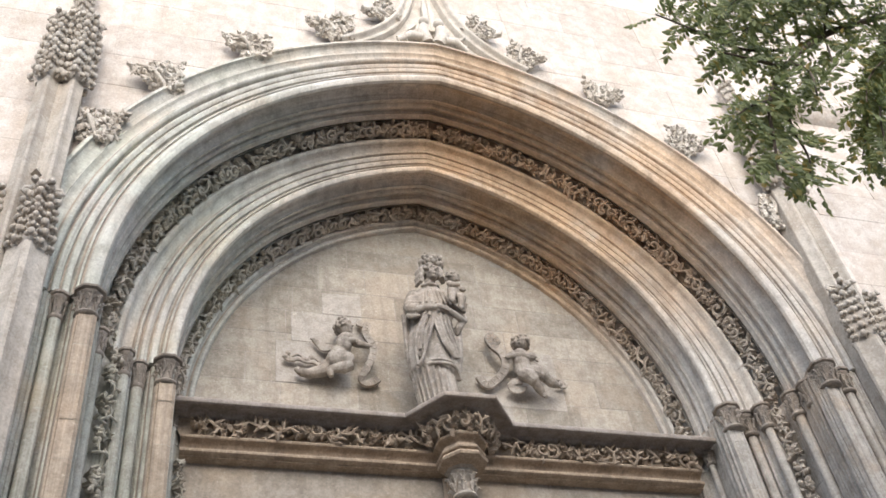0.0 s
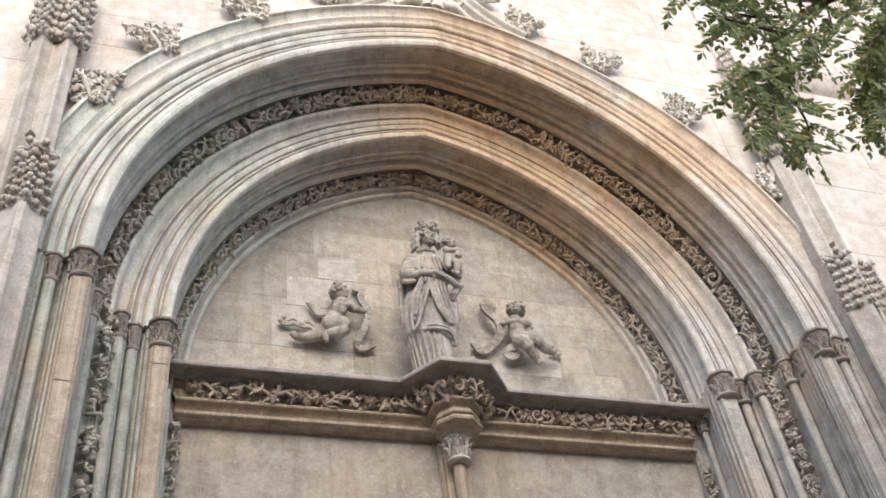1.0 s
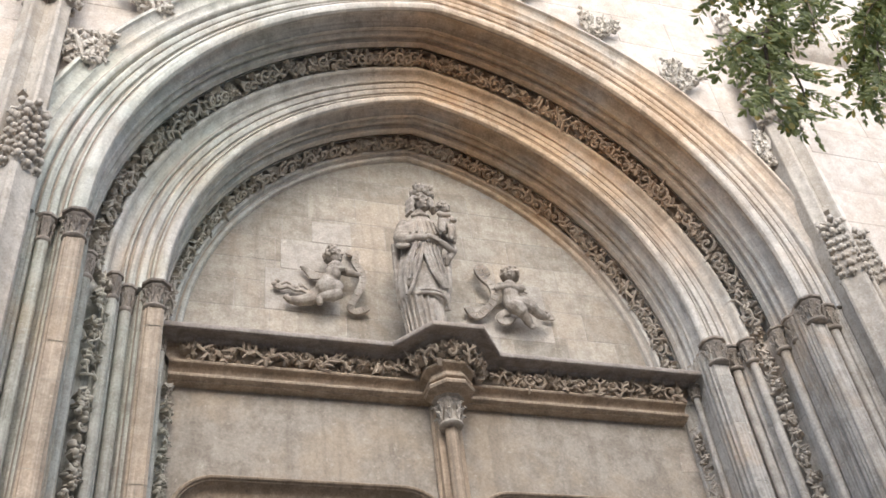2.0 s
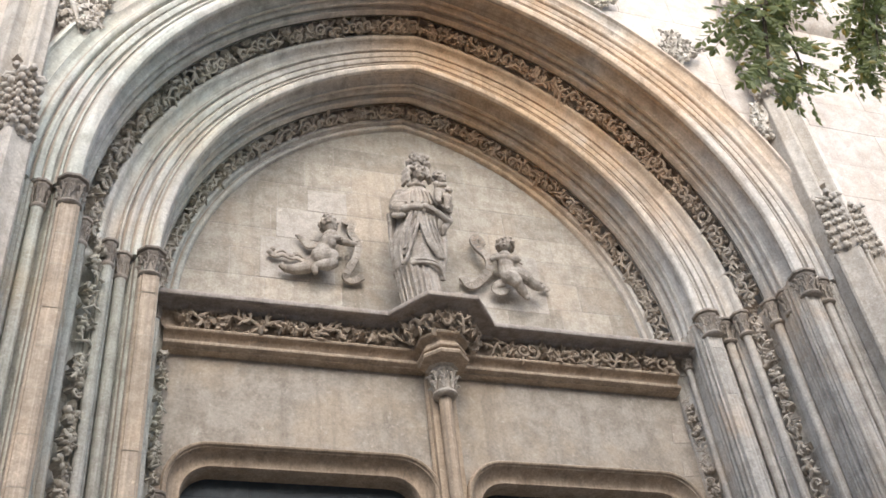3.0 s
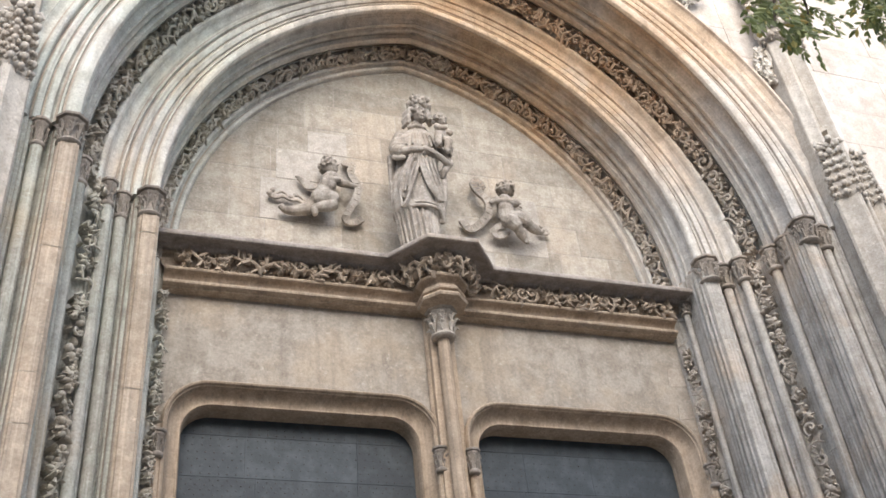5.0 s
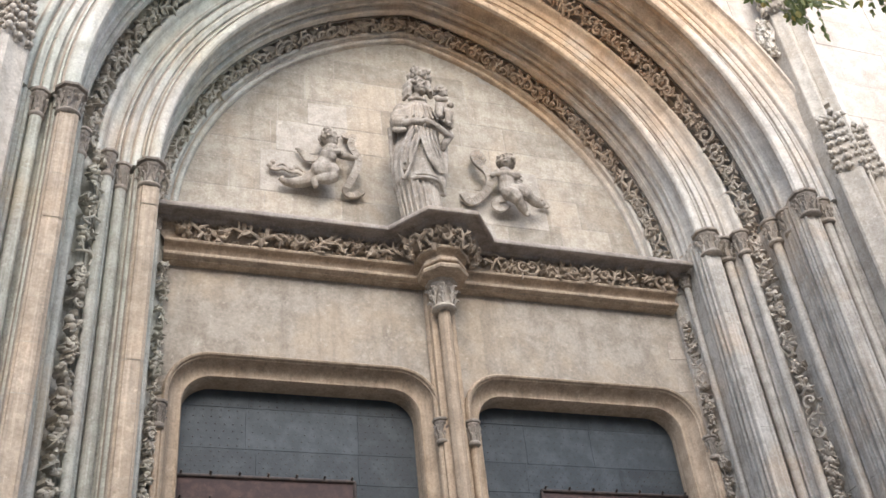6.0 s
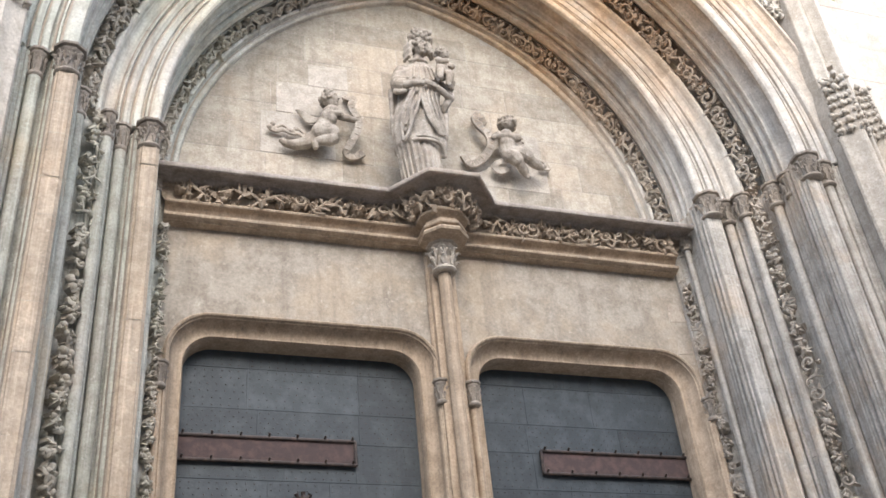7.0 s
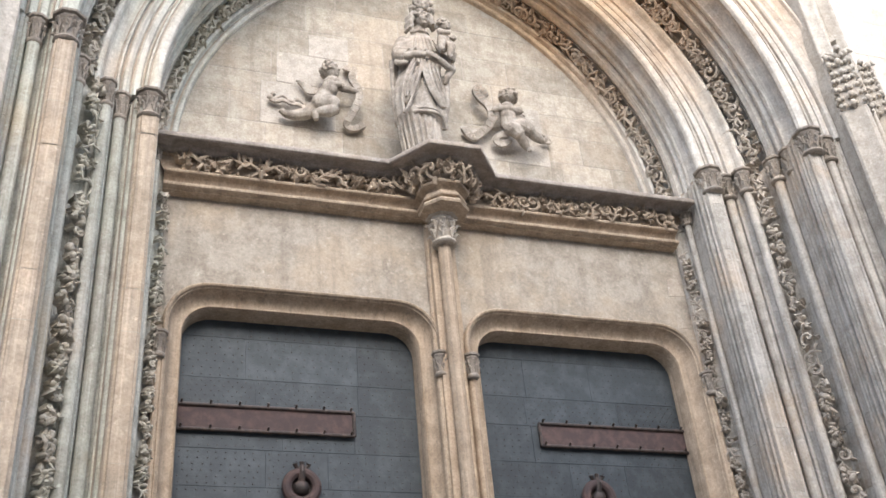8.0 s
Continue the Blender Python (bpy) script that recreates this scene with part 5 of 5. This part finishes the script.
TWIGS = [[(3.6, -3.0, 3.6), (2.9, -2.6, 5.4), (2.2, -2.2, 6.45), (1.68, -2.0, 6.33), (1.22, -2.0, 6.0), (0.86, -2.0, 5.58), (0.70, -1.98, 5.3), (0.60, -2.0, 4.98), (0.52, -2.0, 4.72)],
         [(1.05, -2.0, 5.85), (0.75, -1.95, 5.82), (0.5, -2.0, 5.86), (0.30, -2.0, 5.95)],
         [(0.9, -2.0, 5.65), (0.62, -2.05, 5.58), (0.42, -2.1, 5.50)],
         [(0.78, -2.0, 5.42), (0.80, -1.95, 5.15), (0.80, -1.95, 4.95), (0.74, -1.95, 4.82)],
         [(1.9, -2.05, 6.42), (1.62, -1.9, 5.9), (1.42, -1.85, 5.5), (1.25, -1.85, 5.2)],
         [(2.2, -2.2, 6.45), (1.3, -2.1, 6.45), (0.85, -2.05, 6.25), (0.50, -2.0, 6.15)],
         [(0.70, -2.0, 5.3), (0.52, -2.05, 5.15), (0.42, -2.05, 5.05)],
         [(1.2, -2.1, 6.35), (0.95, -2.2, 6.05), (0.72, -2.2, 5.98), (0.58, -2.2, 5.8)],
         [(1.75, -2.0, 6.2), (1.6, -2.1, 5.6), (1.5, -2.1, 5.3)],
         [(2.0, -2.1, 6.45), (1.85, -2.0, 6.0), (1.75, -2.0, 5.6)],
         [(1.5, -2.1, 6.45), (1.35, -2.0, 6.15), (1.25, -2.0, 5.75)],
         [(1.1, -2.1, 6.4), (0.9, -2.0, 6.3), (0.7, -2.0, 6.05), (0.66, -2.0, 5.75)],
         [(0.95, -2.0, 5.7), (0.95, -2.1, 5.5), (0.88, -2.1, 5.25)],
         [(2.6, -2.3, 6.2), (2.0, -2.1, 6.1), (1.55, -2.0, 5.75), (1.32, -2.0, 5.35), (1.22, -2.0, 5.05)],
         [(2.0, -2.1, 6.1), (1.7, -2.0, 6.0), (1.42, -2.0, 5.7), (1.30, -2.0, 5.45)],
         [(1.5, -2.1, 6.42), (1.15, -2.05, 6.2), (0.95, -2.0, 6.1), (0.8, -2.0, 5.95)],
         [(2.0, -2.1, 6.4), (1.75, -2.0, 6.35), (1.45, -2.0, 6.2), (1.25, -2.0, 6.02)]]
part("trunk", Shape().tube([to_tree(p) for p in [(3.6, -3.0, 0), (3.62, -3.0, 1.2), (3.58, -3.0, 2.4), (3.6, -3.0, 3.7), (3.9, -3.1, 5.5), (4.3, -3.3, 7.2)]], [0.16, 0.13, 0.12, 0.10, 0.06, 0.02], 10), BARK, tree)
crown_leaves = Shape()
rng = random.Random(77)


def compound_leaf(base, along_v, size):
    """A stalk with paired pointed leaflets."""
    d = along_v.normalized()
    sidev = d.cross(Vector((rng.uniform(-0.4, 0.4), -1, rng.uniform(-0.3, 0.5)))).normalized()
    droop = Vector((0, 0, -0.25))
    n = rng.choice((5, 6, 7))
    tip = base + d * size + droop * size * 0.5
    crown_leaves.tube([base, base + d * size * 0.5 + droop * size * 0.12, tip], 0.0014, 4, False)
    spots = [(k / n, sg) for k in range(1, n + 1) for sg in (-1, 1)] + [(1.05, 0)]
    for q, sg in spots:
        p = base + d * size * q + droop * size * 0.5 * q * q
        out = (sidev * sg * rng.uniform(0.8, 1.1) + d * rng.uniform(0.5, 0.9) + Vector((rng.uniform(-0.2, 0.2), rng.uniform(-0.2, 0.2), rng.uniform(-0.45, 0.05)))).normalized()
        ln, wd = size * rng.uniform(0.24, 0.32), size * rng.uniform(0.060, 0.080)
        wv = out.cross(Vector((rng.uniform(-0.5, 0.5), -1, rng.uniform(-0.5, 0.5)))).normalized() * wd
        nz = out.cross(wv).normalized() * wd * 0.3
        k = len(crown_leaves.v)
        crown_leaves.v += [tuple(v) for v in (p, p + out * ln * 0.35 + wv + nz, p + out * ln * 0.7 + wv * 0.8 + nz, p + out * ln, p + out * ln * 0.7 - wv * 0.8 + nz, p + out * ln * 0.35 - wv + nz, p + out * ln * 0.5)]
        crown_leaves.f += [(k, k + 1, k + 6), (k + 1, k + 2, k + 6), (k + 2, k + 3, k + 6), (k + 3, k + 4, k + 6), (k + 4, k + 5, k + 6), (k + 5, k, k + 6)]


for i, tw in enumerate(TWIGS):
    pts = soft([to_tree(p) for p in tw], 2)
    m = len(pts)
    part("limb", Shape().tube(pts, [(0.024 if i == 0 else 0.009) * (1 - 0.88 * j / m) + 0.0015 for j in range(m)], 6), BARK, tree)
    for a, b in zip(pts, pts[1:]):
        va, vb = Vector(a), Vector(b)
        if va.x > -1.75 or (i == 0 and va.x > -2.72):
            continue
        for _ in range(max(1, int((vb - va).length / 0.019))):
            base = va.lerp(vb, rng.random())
            way = (vb - va).normalized() * rng.uniform(-0.2, 0.8) + Vector((rng.uniform(-1, 1), rng.uniform(-0.8, 0.8), rng.uniform(-1.1, 0.4)))
            compound_leaf(base, way, rng.uniform(0.13, 0.19))
tagged(part("crown", crown_leaves, LEAF, tree, smooth=0), kind="stuff")


# ---- ashlar of the wall face ----
def ashlar():
    rng = random.Random(3)
    for z0, z1 in rows_of(5.2, 11.6, 0.36, rng):
        zz = [z0 + 0.001 + (z1 - z0 - 0.002) * i / 4 for i in range(5)]
        for side, far in ((-1, 3.4), (1, 5.6)):
            near = [max(0.0, arch_x(2.79, z)) for z in zz]
            x = far
            while x > near[0] - 0.3:
                k = rng.uniform(0.5, 0.95)
                lo = [max(x - k + 0.001, n, 0.0) for n in near]
                if x - k < 0.12 + min(near):
                    lo = near
                    x_next = -1
                else:
                    x_next = x - k
                if all(x - 0.002 - q > 0.01 for q in lo):
                    out = [(side * (x - 0.001), z) for z in (zz[0], zz[-1])]
                    inner = [(side * q, z) for q, z in zip(lo, zz)]
                    slab([out[0], out[1]] + inner[::-1], FRONT, WALL, wall, "stone", rng.uniform(0, 0.002), 0.0015, 0.01)
                x = x_next
                if x < 0:
                    break


ashlar()
